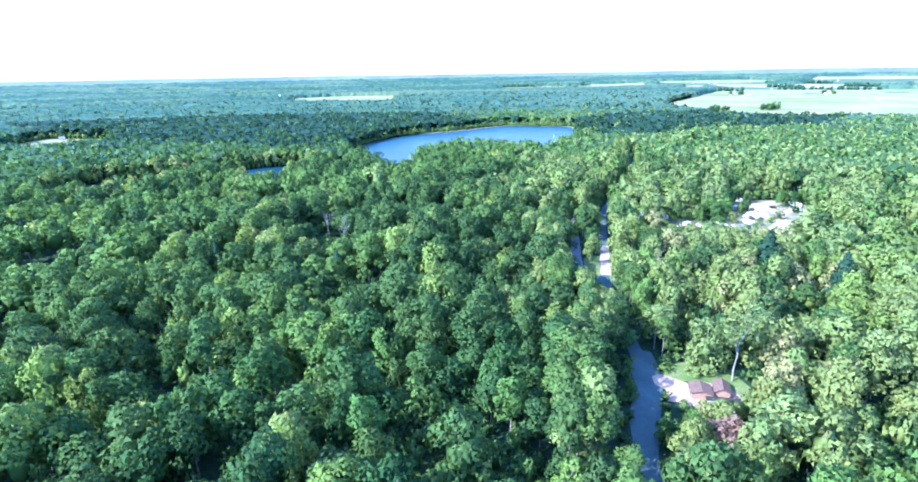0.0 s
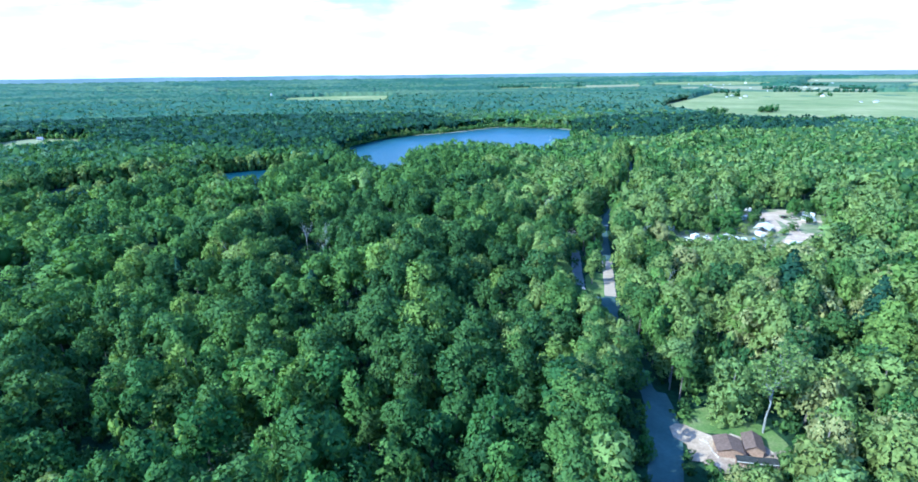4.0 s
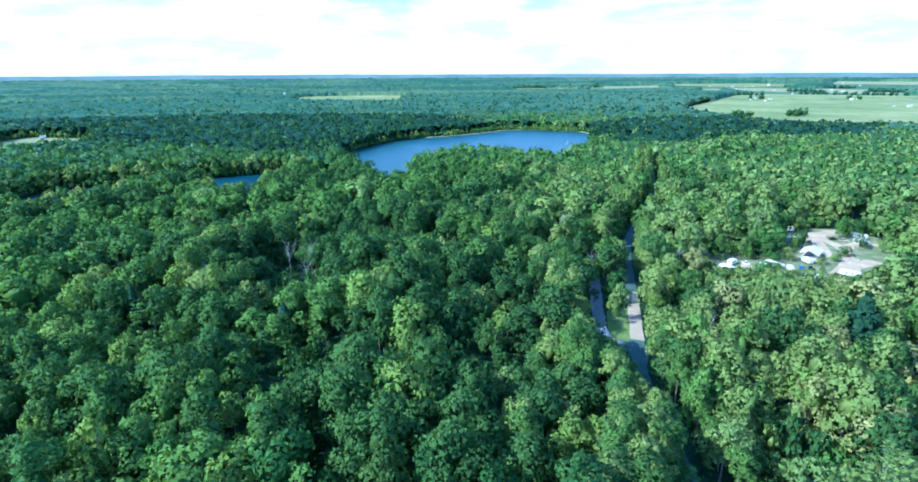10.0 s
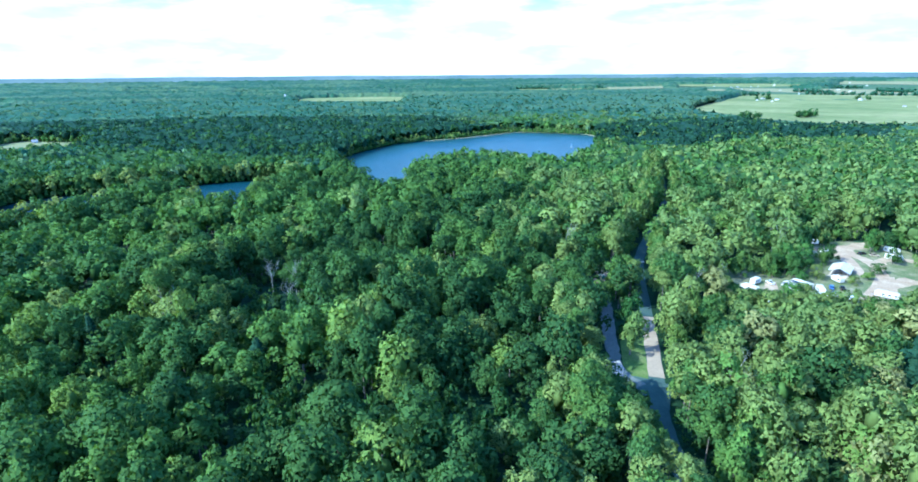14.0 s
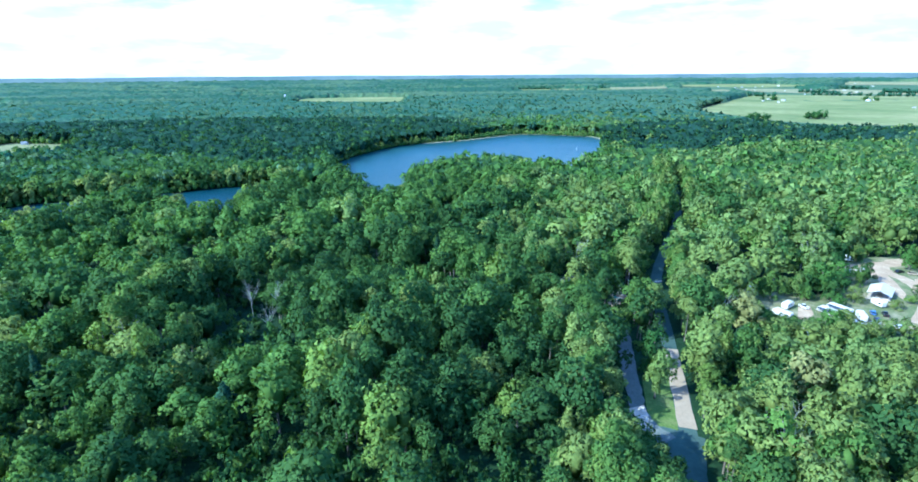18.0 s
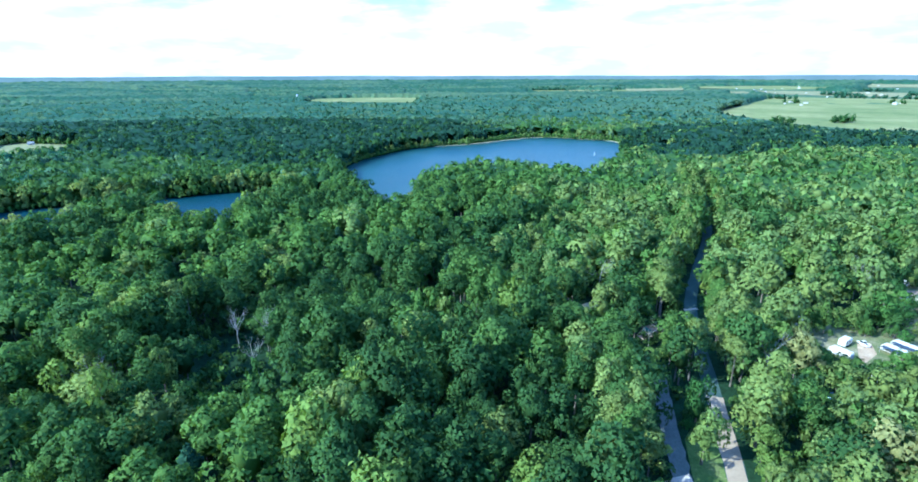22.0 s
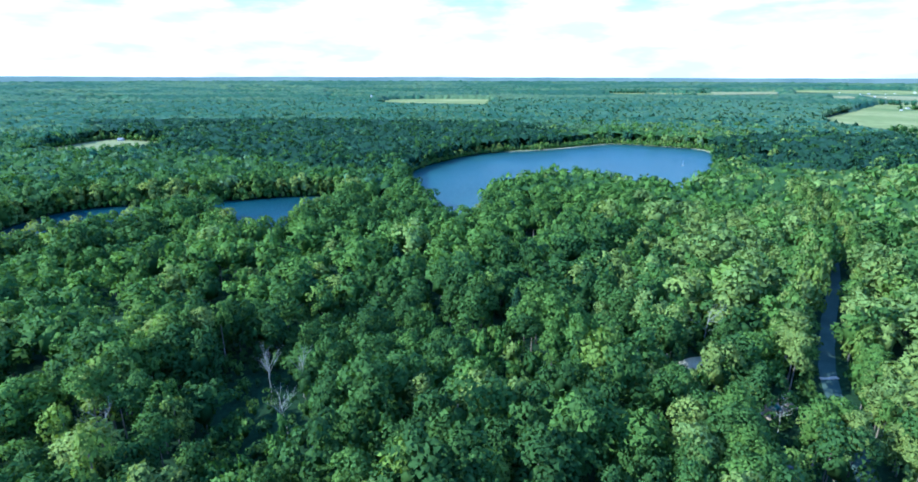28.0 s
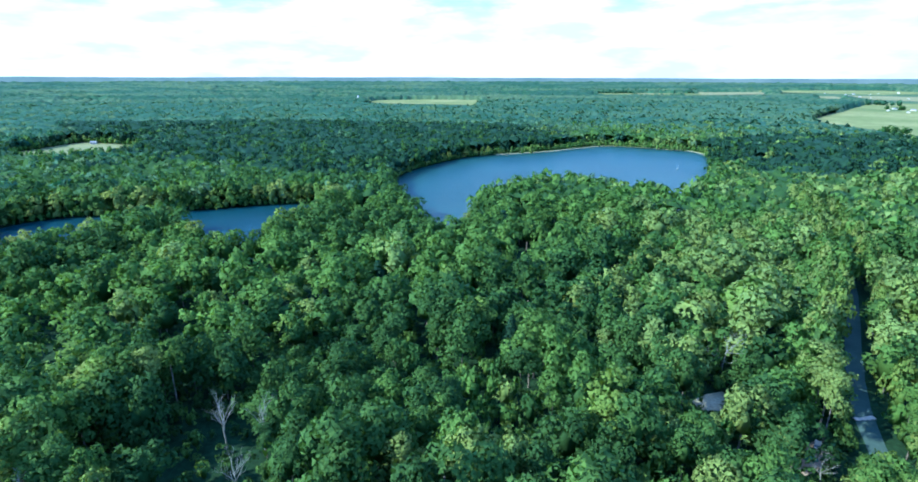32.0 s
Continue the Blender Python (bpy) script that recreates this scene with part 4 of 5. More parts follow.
def far_crowns():
    g = np.random.default_rng(34)
    x, y, h, r, kind = last_trees
    base = lie(x, y)
    vs, ns, fs, ix, count = [], [], [], [], 0
    pick = g.integers(0, len(LAST), len(x))
    for k, (bv, bt, bn) in enumerate(LAST):
        sel = np.nonzero(pick == k)[0]
        m = len(sel)
        out_v = np.stack([bv[None, :, 0] * r[sel][:, None] + x[sel][:, None], bv[None, :, 1] * r[sel][:, None] + y[sel][:, None], bv[None, :, 2] * (h[sel] * 0.6)[:, None] + (base[sel] + 0.38 * h[sel])[:, None]], -1)
        vs.append(out_v.reshape(-1, 3))
        fs.append((bt[None] + count + np.arange(m)[:, None, None] * len(bv)).reshape(-1, 3))
        ns.append(np.tile(bn, (m, 1)))
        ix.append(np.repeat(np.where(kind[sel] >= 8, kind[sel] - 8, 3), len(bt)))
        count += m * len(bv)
    me = mesh_of("distant_woods", np.concatenate(vs), [np.concatenate(fs)], HAZE_LEAVES + [LEAVES[7]], np.concatenate(ix), normals=np.concatenate(ns))
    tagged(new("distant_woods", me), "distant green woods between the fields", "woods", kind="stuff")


far_crowns()


def canopy(name, nearest, furthest, grow, turn, tall, rough, label, seed):
    """A rough roof of leaves: between the crowns of the far woods, and alone out to the horizon, with the fields cut out of it."""
    r = [nearest]
    while r[-1] < furthest:
        r.append(r[-1] * grow)
    r = np.array(r)
    a = np.radians(np.arange(36, 152, turn))
    rr, aa = np.meshgrid(r, a, indexing="ij")
    x, y = rr * np.cos(aa), 100 + rr * np.sin(aa)
    g = np.random.default_rng(seed)
    x, y = x + g.normal(0, 0.0015, x.shape) * rr, y + g.normal(0, 0.0015, y.shape) * rr
    tree = woods(x.ravel(), y.ravel(), 8.0).reshape(x.shape)
    z = lie(x, y) + np.where(tree, tall + 3.2 * np.clip((rr - 600) / 1000, 0, 1) + g.normal(0, rough, x.shape), -3)
    n, m = x.shape
    i = np.arange(n * m).reshape(n, m)
    quads = np.stack([i[:-1, :-1], i[:-1, 1:], i[1:, 1:], i[1:, :-1]], -1).reshape(-1, 4)
    enough = tree.ravel()[quads].sum(1)
    quads = quads[enough > (3 if nearest < 1000 else 0)][:, ::-1]
    c = quads[:, 0]
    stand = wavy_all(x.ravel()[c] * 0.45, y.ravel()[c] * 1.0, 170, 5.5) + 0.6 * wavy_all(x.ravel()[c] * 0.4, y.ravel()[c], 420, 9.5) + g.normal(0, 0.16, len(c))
    # nearer gaps in dark leaf greens, beyond 1 km in the haze-tinted ones
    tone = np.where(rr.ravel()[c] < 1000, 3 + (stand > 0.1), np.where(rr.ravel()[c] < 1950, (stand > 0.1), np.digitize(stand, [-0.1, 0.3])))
    # same painted cloud shade in the leaf roof
    for stand_of in CLOUD_SHADE:
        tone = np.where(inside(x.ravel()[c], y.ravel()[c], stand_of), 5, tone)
    me = mesh_of(name, np.stack([x, y, z], -1).reshape(-1, 3), [quads], HAZE_LEAVES + [LEAVES[4], LEAVES[0], LEAVES[7]], tone)
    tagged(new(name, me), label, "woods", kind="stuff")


canopy("horizon_woods", 1950.0, 4840.0, 1.0075, 0.22, 12.5, 3.2, "woods out to the horizon in haze-tinted greens", 36)
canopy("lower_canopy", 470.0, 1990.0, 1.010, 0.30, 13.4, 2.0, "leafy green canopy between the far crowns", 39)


def hedgerows(lines, seed):
    """Dark rows of trees between the far fields."""
    g = np.random.default_rng(seed)
    xs, ys = [], []
    for (x0, y0), (x1, y1), deep in lines:
        for u in np.linspace(0, 1, max(2, int(math.hypot(x1 - x0, y1 - y0) / 13))):
            for row in range(deep):
                xs.append(x0 + (x1 - x0) * u + g.normal(0, 5))
                ys.append(y0 + (y1 - y0) * u + 14 * row + g.normal(0, 5))
    n = len(xs)
    planted("hedgerow", (np.array(xs), np.array(ys), g.uniform(15, 22, n), g.uniform(8, 11, n), np.full(n, 8)), LAST, False, "dark rows of trees between the far fields", seed, True)


hedgerows([((218, 3710), (839, 3506), 2), ((928, 4600), (1104, 4560), 3), ((1600, 2760), (1655, 2572), 2), ((1949, 2679), (2034, 2474), 3), ((195, 3452), (499, 3466), 2), ((801, 3893), (948, 3899), 3), ((203, 1732), (282, 1710), 2),
           ((1440, 2420), (1760, 2240), 1), ((1100, 2360), (1210, 2290), 2), ((1870, 3250), (2120, 3060), 2), ((-900, 3300), (-400, 3420), 2), ((-1500, 2800), (-1150, 2900), 2), ((420, 2950), (640, 2900), 2)], 53)


def distance():
    """A self-lit backdrop strip behind all else, with blue haze painted into it."""
    m, t, o = fresh("far_haze_glow")
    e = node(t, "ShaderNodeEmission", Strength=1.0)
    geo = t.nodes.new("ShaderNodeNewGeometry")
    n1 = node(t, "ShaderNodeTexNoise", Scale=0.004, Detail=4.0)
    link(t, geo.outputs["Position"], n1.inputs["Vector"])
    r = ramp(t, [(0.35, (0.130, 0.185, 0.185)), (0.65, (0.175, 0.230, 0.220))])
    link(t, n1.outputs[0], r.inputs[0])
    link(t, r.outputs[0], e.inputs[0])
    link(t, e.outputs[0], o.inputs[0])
    vs, fs = [], []
    for k in range(241):
        a = radians(30 + 0.5 * k)
        x, y = 4845 * math.cos(a), 100 + 4845 * math.sin(a)
        top = 84 + 4 * wavy(x, y, 700, 2.2) + 1.5 * wavy(x, y, 120, 4.2)
        vs += [(x, y, 20), (x, y, top)]
        if k:
            fs.append((2 * k - 2, 2 * k, 2 * k + 1, 2 * k - 1))
    tagged(new("backdrop", mesh_of("backdrop", vs, [fs], [m])), "self-lit strip of haze-blue land on the horizon", "horizon", kind="structure")


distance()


# ---- materials of built things ----
WHITE = surface("white_paint", [(0.3, (0.52, 0.485, 0.42)), (0.7, (0.66, 0.625, 0.55))], 0.9, 0.45, 0.05)
CREAM = surface("cream_panel", [(0.3, (0.62, 0.58, 0.48)), (0.7, (0.74, 0.70, 0.60))], 0.9, 0.5, 0.06)
BROWN_ROOF = surface("brown_shingles", [(0.3, (0.075, 0.052, 0.040)), (0.7, (0.130, 0.094, 0.074))], 1.2, 0.9, 0.25, 0.02)
CABIN_ROOF = surface("worn_brown_shingles", [(0.3, (0.095, 0.062, 0.044)), (0.7, (0.160, 0.110, 0.080))], 1.2, 0.9, 0.25, 0.02)
DARK_ROOF = surface("dark_roofing", [(0.3, (0.026, 0.027, 0.024)), (0.7, (0.048, 0.048, 0.042))], 1.2, 0.95, 0.2, 0.01, 0.0, 0.05)
GREY_ROOF = surface("grey_shingles", [(0.3, (0.17, 0.17, 0.18)), (0.7, (0.28, 0.28, 0.29))], 1.2, 0.9, 0.2, 0.02)
PALE_ROOF = surface("pale_metal_roof", [(0.3, (0.52, 0.48, 0.40)), (0.7, (0.64, 0.60, 0.52))], 0.6, 0.4, 0.06, 0.0, 0.3)
WOOD_WALL = surface("brown_boards", [(0.3, (0.20, 0.13, 0.085)), (0.7, (0.33, 0.22, 0.15))], 1.6, 0.85, 0.25, 0.01)
TIMBER = surface("weathered_timber", [(0.3, (0.26, 0.20, 0.15)), (0.7, (0.38, 0.31, 0.24))], 1.6, 0.9, 0.25)
TYRE = surface("black_rubber", [(0.3, (0.018, 0.018, 0.018)), (0.7, (0.035, 0.035, 0.035))], 3.0, 0.9, 0.2)
STEEL = surface("grey_steel", [(0.3, (0.40, 0.41, 0.42)), (0.7, (0.55, 0.56, 0.57))], 2.0, 0.35, 0.1, 0.0, 0.9)
CANVAS = surface("green_canvas", [(0.3, (0.06, 0.17, 0.13)), (0.7, (0.10, 0.25, 0.19))], 1.5, 0.9, 0.1)
AWNING = surface("dark_awning", [(0.3, (0.035, 0.05, 0.075)), (0.7, (0.07, 0.09, 0.12))], 1.5, 0.8, 0.1)
SAIL = surface("white_sailcloth", [(0.3, (0.74, 0.74, 0.72)), (0.7, (0.84, 0.84, 0.82))], 0.8, 0.8, 0.05)
STRIPE = surface("blue_stripe", [(0.3, (0.05, 0.10, 0.24)), (0.7, (0.08, 0.15, 0.32))], 1.0, 0.4, 0.05)


def glass_material():
    m, t, o = fresh("dark_window_glass")
    p = node(t, "ShaderNodeBsdfPrincipled", Roughness=0.06, IOR=1.5)
    p.inputs["Base Color"].default_value = (0.012, 0.016, 0.02, 1)
    link(t, p.outputs[0], o.inputs[0])
    return m


GLASS = glass_material()


def car_paint(name, colour):
    dark = tuple(c * 0.85 for c in colour)
    m = surface(name, [(0.3, dark), (0.7, colour)], 0.6, 0.3, 0.04)
    m.node_tree.nodes["Principled BSDF"].inputs["Coat Weight"].default_value = 0.6
    return m


PAINTS = {"white": car_paint("paint_white", (0.78, 0.78, 0.78)), "blue": car_paint("paint_blue", (0.07, 0.15, 0.34)), "black": car_paint("paint_black", (0.02, 0.022, 0.025)),
          "silver": car_paint("paint_silver", (0.48, 0.50, 0.52)), "tan": car_paint("paint_tan", (0.44, 0.36, 0.26)), "red": car_paint("paint_red", (0.34, 0.05, 0.04))}


def wheel(parent, x, y, r=0.36, w=0.24):
    bm = bmesh.new()
    bmesh.ops.create_cone(bm, cap_ends=True, segments=16, radius1=r, radius2=r, depth=w, matrix=pose(x, y, r, 90))
    tyre = part("wheel", bm, TYRE, parent)
    bm = bmesh.new()
    bmesh.ops.create_cone(bm, cap_ends=True, segments=12, radius1=r * 0.58, radius2=r * 0.5, depth=w + 0.03, matrix=pose(x, y, r, 90))
    part("rim", bm, STEEL, tyre, "grey steel rim")


def profile(outline, y0, y1, bevel=0.06):
    """A side outline in x and z, drawn out across from y0 to y1."""
    bm = bmesh.new()
    a = [bm.verts.new((x, y0, z)) for x, z in outline]
    b = [bm.verts.new((x, y1, z)) for x, z in outline]
    bm.faces.new(a)
    bm.faces.new(b[::-1])
    n = len(outline)
    for k in range(n):
        bm.faces.new((a[k], b[k], b[(k + 1) % n], a[(k + 1) % n]))
    bmesh.ops.recalc_face_normals(bm, faces=bm.faces)
    if bevel:
        bmesh.ops.bevel(bm, geom=list(bm.edges), offset=bevel, segments=2, affect="EDGES")
    return bm


def camper(x, y, turn, length, label, stripe=True, awning=False, body_mat=None):
    """A travel trailer: rounded body, windows, door, wheels, roof unit, hitch."""
    t = thing("camper_trailer", pose(x, y, 0.08, 0, 0, turn), label, "camper", "campers on the campground")
    h, w, L = 3.0, 1.25, length / 2
    part("body", profile([(-L, 0.6), (-L, h - 0.35), (-L + 0.35, h), (L - 0.9, h), (L - 0.1, h - 0.8), (L, 1.4), (L - 0.4, 0.6)], -w, w, 0.12), body_mat or WHITE, t)
    for k in range(max(2, int(length / 2.6))):
        x0 = -L + 0.8 + k * 2.2
        for s in (-1, 1):
            part("window", box(x0, x0 + 1.0, s * w - 0.02, s * w + 0.02, 1.6, 2.25, 0.0), GLASS, t, "dark glass window")
    part("door", box(L - 2.2, L - 1.5, w, w + 0.035, 0.75, 2.6, 0.01), CREAM, t, "cream entrance door")
    part("roof_unit", box(-0.5, 0.5, -0.4, 0.4, h, h + 0.32, 0.08), CREAM, t, "cream roof air unit")
    part("vent", box(-L + 1.0, -L + 1.45, -0.25, 0.2, h, h + 0.14, 0.03), STEEL, t)
    if stripe:
        for s in (-1, 1):
            part("stripe", box(-L + 0.2, L - 0.5, s * w - 0.006, s * w + 0.008, 1.0, 1.22), STRIPE, t, "blue painted stripe")
    for s in (-1, 1):
        wheel(t, -0.45, s * (w - 0.1))
        wheel(t, 0.40, s * (w - 0.1))
    part("hitch", profile([(L - 0.3, 0.5), (L + 1.1, 0.45), (L + 1.1, 0.56), (L - 0.3, 0.66)], -0.07, 0.07, 0.01), STEEL, t, "steel tow hitch")
    part("jack", box(L + 0.8, L + 0.9, -0.05, 0.05, 0.0, 0.9), STEEL, t)
    if awning:
        part("awning", profile([(-L + 0.6, 2.62), (L - 1.0, 2.62), (L - 1.0, 2.68), (-L + 0.6, 2.68)], w, w + 2.3, 0.0), AWNING, t, "dark cloth awning")
        for px in (-L + 0.7, L - 1.1):
            part("awning_pole", box(px - 0.03, px + 0.03, w + 2.2, w + 2.26, 0.0, 2.64), STEEL, t)
    return t


def car(x, y, turn, paint, pickup=False, label=""):
    t = thing("pickup_truck" if pickup else "parked_car", pose(x, y, 0.08, 0, 0, turn), label, "pickup" if pickup else "car", "vehicles on the campground")
    m = PAINTS[paint]
    part("body", profile([(-2.3, 0.35), (-2.32, 0.85), (-2.1, 0.98), (1.2, 1.0), (2.1, 0.86), (2.32, 0.62), (2.3, 0.35)], -0.9, 0.9, 0.08), m, t)
    if pickup:
        cabin = [(-0.35, 0.98), (-0.25, 1.68), (0.75, 1.70), (1.25, 0.98)]
        part("bed", box(-2.2, -0.45, -0.75, 0.75, 0.98, 1.03), TYRE, t, "black truck bed")
        for s in (-1, 1):
            part("bed_side", box(-2.28, -0.4, s * 0.85 - 0.05, s * 0.85 + 0.05, 0.95, 1.32, 0.02), m, t)
        part("tailgate", box(-2.32, -2.22, -0.8, 0.8, 0.95, 1.32, 0.02), m, t)
    else:
        cabin = [(-2.05, 0.95), (-1.65, 1.56), (0.35, 1.58), (1.15, 0.98)]
    part("cabin", profile(cabin, -0.78, 0.78, 0.07), GLASS, t, "dark glass cabin")
    part("roof", profile([(cabin[1][0] + 0.05, cabin[1][1] - 0.01), (cabin[1][0] + 0.12, cabin[1][1] + 0.05), (cabin[2][0] - 0.12, cabin[2][1] + 0.05), (cabin[2][0], cabin[2][1] - 0.01)], -0.72, 0.72, 0.02), m, t)
    for wx in (-1.4, 1.45):
        for s in (-1, 1):
            wheel(t, wx, s * 0.82, 0.34, 0.22)
    for s in (-1, 1):
        part("headlight", box(2.24, 2.34, s * 0.68 - 0.16, s * 0.68 + 0.16, 0.60, 0.76, 0.02), WHITE, t, "clear headlight")
        part("tail_light", box(-2.36, -2.28, s * 0.72 - 0.1, s * 0.72 + 0.1, 0.66, 0.86, 0.01), PAINTS["red"], t, "red tail light")
    part("bumper", box(2.26, 2.38, -0.8, 0.8, 0.36, 0.52, 0.03), STEEL, t)
    return t


def gabled(name, x, y, turn, lx, ly, wall, rise, wall_mat, roof_mat, label, category, windows=2, chimney=False, group="", base=None):
    """A small building: walls with door and windows, two roof slopes with eaves."""
    z = float(lie(x, y)) if base is None else base
    t = thing(name, pose(x, y, z, 0, 0, turn), label, category, group)
    a, b = lx / 2, ly / 2
    part("wall", profile([(-b, -0.1), (-b, wall), (0, wall + rise), (b, wall), (b, -0.1)], -a, a, 0.0), wall_mat, t).matrix_basis = pose(0, 0, 0, 0, 0, 90)
    e = 0.45
    for s in (-1, 1):
        out_x, drop = b + e, rise / b * e
        o = part("roof_slope", profile([(0, wall + rise + 0.02), (s * out_x, wall - drop + 0.02), (s * out_x, wall - drop + 0.20), (0, wall + rise + 0.22)], -a - e, a + e, 0.0), roof_mat, t)
        o.matrix_basis = pose(0, 0, 0, 0, 0, 90)
    part("ridge_cap", box(-a - e, a + e, -0.14, 0.14, wall + rise + 0.16, wall + rise + 0.27, 0.03), roof_mat, t)
    part("door", box(-0.45, 0.45, -b - 0.04, -b + 0.02, 0.0, 1.98, 0.01), TIMBER, t, "plank door")
    for k in range(windows):
        wx = -a + (k + 0.5) * lx / windows
        if abs(wx) < 0.8:
            wx += 1.3
        for s in (-1, 1):
            w = part("window", box(wx - 0.5, wx + 0.5, s * b - 0.03, s * b + 0.03, 1.0, 2.0), GLASS, t, "dark window")
            part("frame", box(wx - 0.58, wx + 0.58, s * b - 0.02, s * b + 0.02, 0.92, 2.08), WHITE, w, "white window frame")
    if chimney:
        part("chimney", box(a * 0.4, a * 0.4 + 0.6, 0.3, 0.9, wall, wall + rise + 0.9, 0.03), BROWN_ROOF, t, "brick chimney")
    return t


def pavilion(x, y, turn):
    t = thing("picnic_pavilion", pose(x, y, 0.06, 0, 0, turn), "open picnic pavilion with a bright pale metal roof", "pavilion")
    part("slab", box(-6.2, 6.2, -4.1, 4.1, -0.05, 0.14, 0.03), GRAVEL, t, "concrete floor slab")
    for px in (-5.6, -1.9, 1.9, 5.6):
        for py in (-3.6, 3.6):
            part("post", box(px - 0.1, px + 0.1, py - 0.1, py + 0.1, 0.1, 2.7), TIMBER, t)
    for py in (-3.6, 3.6):
        part("beam", box(-5.9, 5.9, py - 0.1, py + 0.1, 2.7, 2.95, 0.01), TIMBER, t)
    for s in (-1, 1):
        o = part("roof_slope", profile([(0, 4.75), (s * 4.5, 2.9), (s * 4.5, 3.0), (0, 4.85)], -6.5, 6.5, 0.0), PALE_ROOF, t, "pale metal roof sheet")
        o.matrix_basis = pose(0, 0, 0, 0, 0, 90)
        for k in range(14):
            r = part("roof_seam", profile([(0, 4.86), (s * 4.5, 3.0), (s * 4.5, 3.05), (0, 4.91)], -6.4 + k * 0.98, -6.36 + k * 0.98, 0.0), PALE_ROOF, t)
            r.matrix_basis = pose(0, 0, 0, 0, 0, 90)
    for px in (-3.6, 0.0, 3.6):
        b = thing("picnic_table", pose(x, y, 0.2, 0, 0, turn) @ pose(px, 0, 0, 0, 0, 90), "weathered wooden picnic table under the pavilion", "table", "picnic tables")
        part("tabletop", box(-0.95, 0.95, -0.38, 0.38, 0.70, 0.76, 0.01), TIMBER, b)
        for s in (-1, 1):
            part("bench", box(-0.95, 0.95, s * 0.68 - 0.13, s * 0.68 + 0.13, 0.40, 0.45, 0.01), TIMBER, b)
            part("leg", profile([(-0.78, 0.0), (-0.68, 0.0), (-0.1, 0.70), (0.1, 0.70), (0.68, 0.0), (0.78, 0.0), (0.2, 0.70), (-0.2, 0.70)][:4], s * 0.7 - 0.03, s * 0.7 + 0.03, 0.0), TIMBER, b)
    return t


# ---- the campground ----
LOOPS = [
    (curved([(186, 302), (197, 305), (207, 317), (215, 331), (222, 345), (223, 358), (219, 368), (210, 373), (199, 371)]), 6.5),
    (curved([(221, 362), (227, 373), (238, 380), (250, 382)]), 6.0),
    (curved([(222, 343), (230, 352), (240, 356), (250, 350)]), 5.5),
    (curved([(207, 318), (216, 321), (226, 326)]), 8.0),
]
for n_loop, (line, width) in enumerate(LOOPS):
    ribbon("camp_road", line, width, 0.10 + 0.012 * n_loop, PINK_GRAVEL, "pale reddish gravel road of the campground", "road", 0.6)
for outline, z_patch in (([(153.4, 323), (158.5, 323), (155, 314.5), (144, 306), (148, 314)], 0.10), ([(166.5, 307), (180, 310), (174, 301), (167.5, 293.5), (164, 300)], 0.112)):
    sheet("gravel_patch", outline, z_patch, PINK_GRAVEL, "pale gravel parking patch on worn grass", "gravel")
for outline, z_yard in (([(214, 372), (222, 379), (242, 379), (243, 374), (228, 371), (220, 362), (216, 350), (210, 336), (204, 330), (206, 344), (210, 354)], 0.165), ([(189, 308), (200, 318), (212, 331), (219.5, 329), (206.6, 310), (196, 302)], 0.170)):
    sheet("camp_yard", outline, z_yard, PINK_GRAVEL, "wide pale gravel yard of the campground", "gravel")
pavilion(196, 333.5, 48)
camper(138.5, 337.5, 20, 7.0, "white travel trailer half hidden under trees")
camper(140.5, 312.5, 120, 7.5, "white travel trailer with a blue stripe beside gravel")
camper(147.5, 321.0, 35, 6.0, "small cream travel trailer in the shade of trees", False, False, CREAM)
camper(161.0, 314.2, 118, 9.0, "white camper with a dark awning parked beside another", True, True)
camper(167.0, 317.0, 118, 9.5, "long white camper with a dark awning on gravel", True, True)
camper(197.5, 360.0, 15, 7.5, "white camper beside dark trees")
camper(206.5, 361.5, 10, 6.5, "white camper at the gravel loop")
camper(203.5, 378.0, 30, 7.0, "white camper among trees behind the clearing")
camper(212.0, 381.5, -20, 6.5, "cream camper among trees behind the clearing", False, False, CREAM)
camper(238.0, 354.0, -35, 8.0, "cream camper beside the gravel loop", False, False, CREAM)
camper(197.0, 304.5, 140, 9.0, "long white camper on the gravel patch")
camper(138.5, 294.0, 60, 7.0, "white camper deep under trees")
camper(246.0, 366.0, -50, 7.5, "white camper at the edge of the clearing")
camper(171.5, 310.5, 70, 7.0, "white camper beside parked cars")
camper(188.0, 323.5, 100, 5.5, "small white camper on worn grass", False)
for x, y, turn, paint, pickup, label in (
        (134.5, 321.5, 70, "blue", True, "blue pickup in deep tree shade"), (154.5, 321.0, 95, "white", True, "white pickup parked beside a camper"), (176.8, 308.8, 60, "black", False, "black car on pale gravel"),
        (180.0, 315.5, 60, "blue", False, "dark blue car on worn grass"), (184.0, 314.0, 65, "black", True, "black pickup on the grass"), (168.5, 306.5, 150, "silver", False, "silver car on pale gravel"),
        (174.0, 305.5, 20, "white", True, "white pickup on pale gravel"), (232.5, 360.5, -20, "tan", False, "tan car beside the gravel loop"), (228.0, 363.5, 10, "black", False, "black car at the gravel loop"),
        (121.5, 286.0, 40, "blue", False, "blue car deep under trees"), (209.0, 367.0, 80, "silver", False, "silver car in the shade"), (181.0, 302.5, 10, "white", False, "white car on the gravel patch"),
        (52.5, 243.5, 25, "white", False, "white car in shade at the fork of the lane")):
    car(x, y, turn, paint, pickup, label)

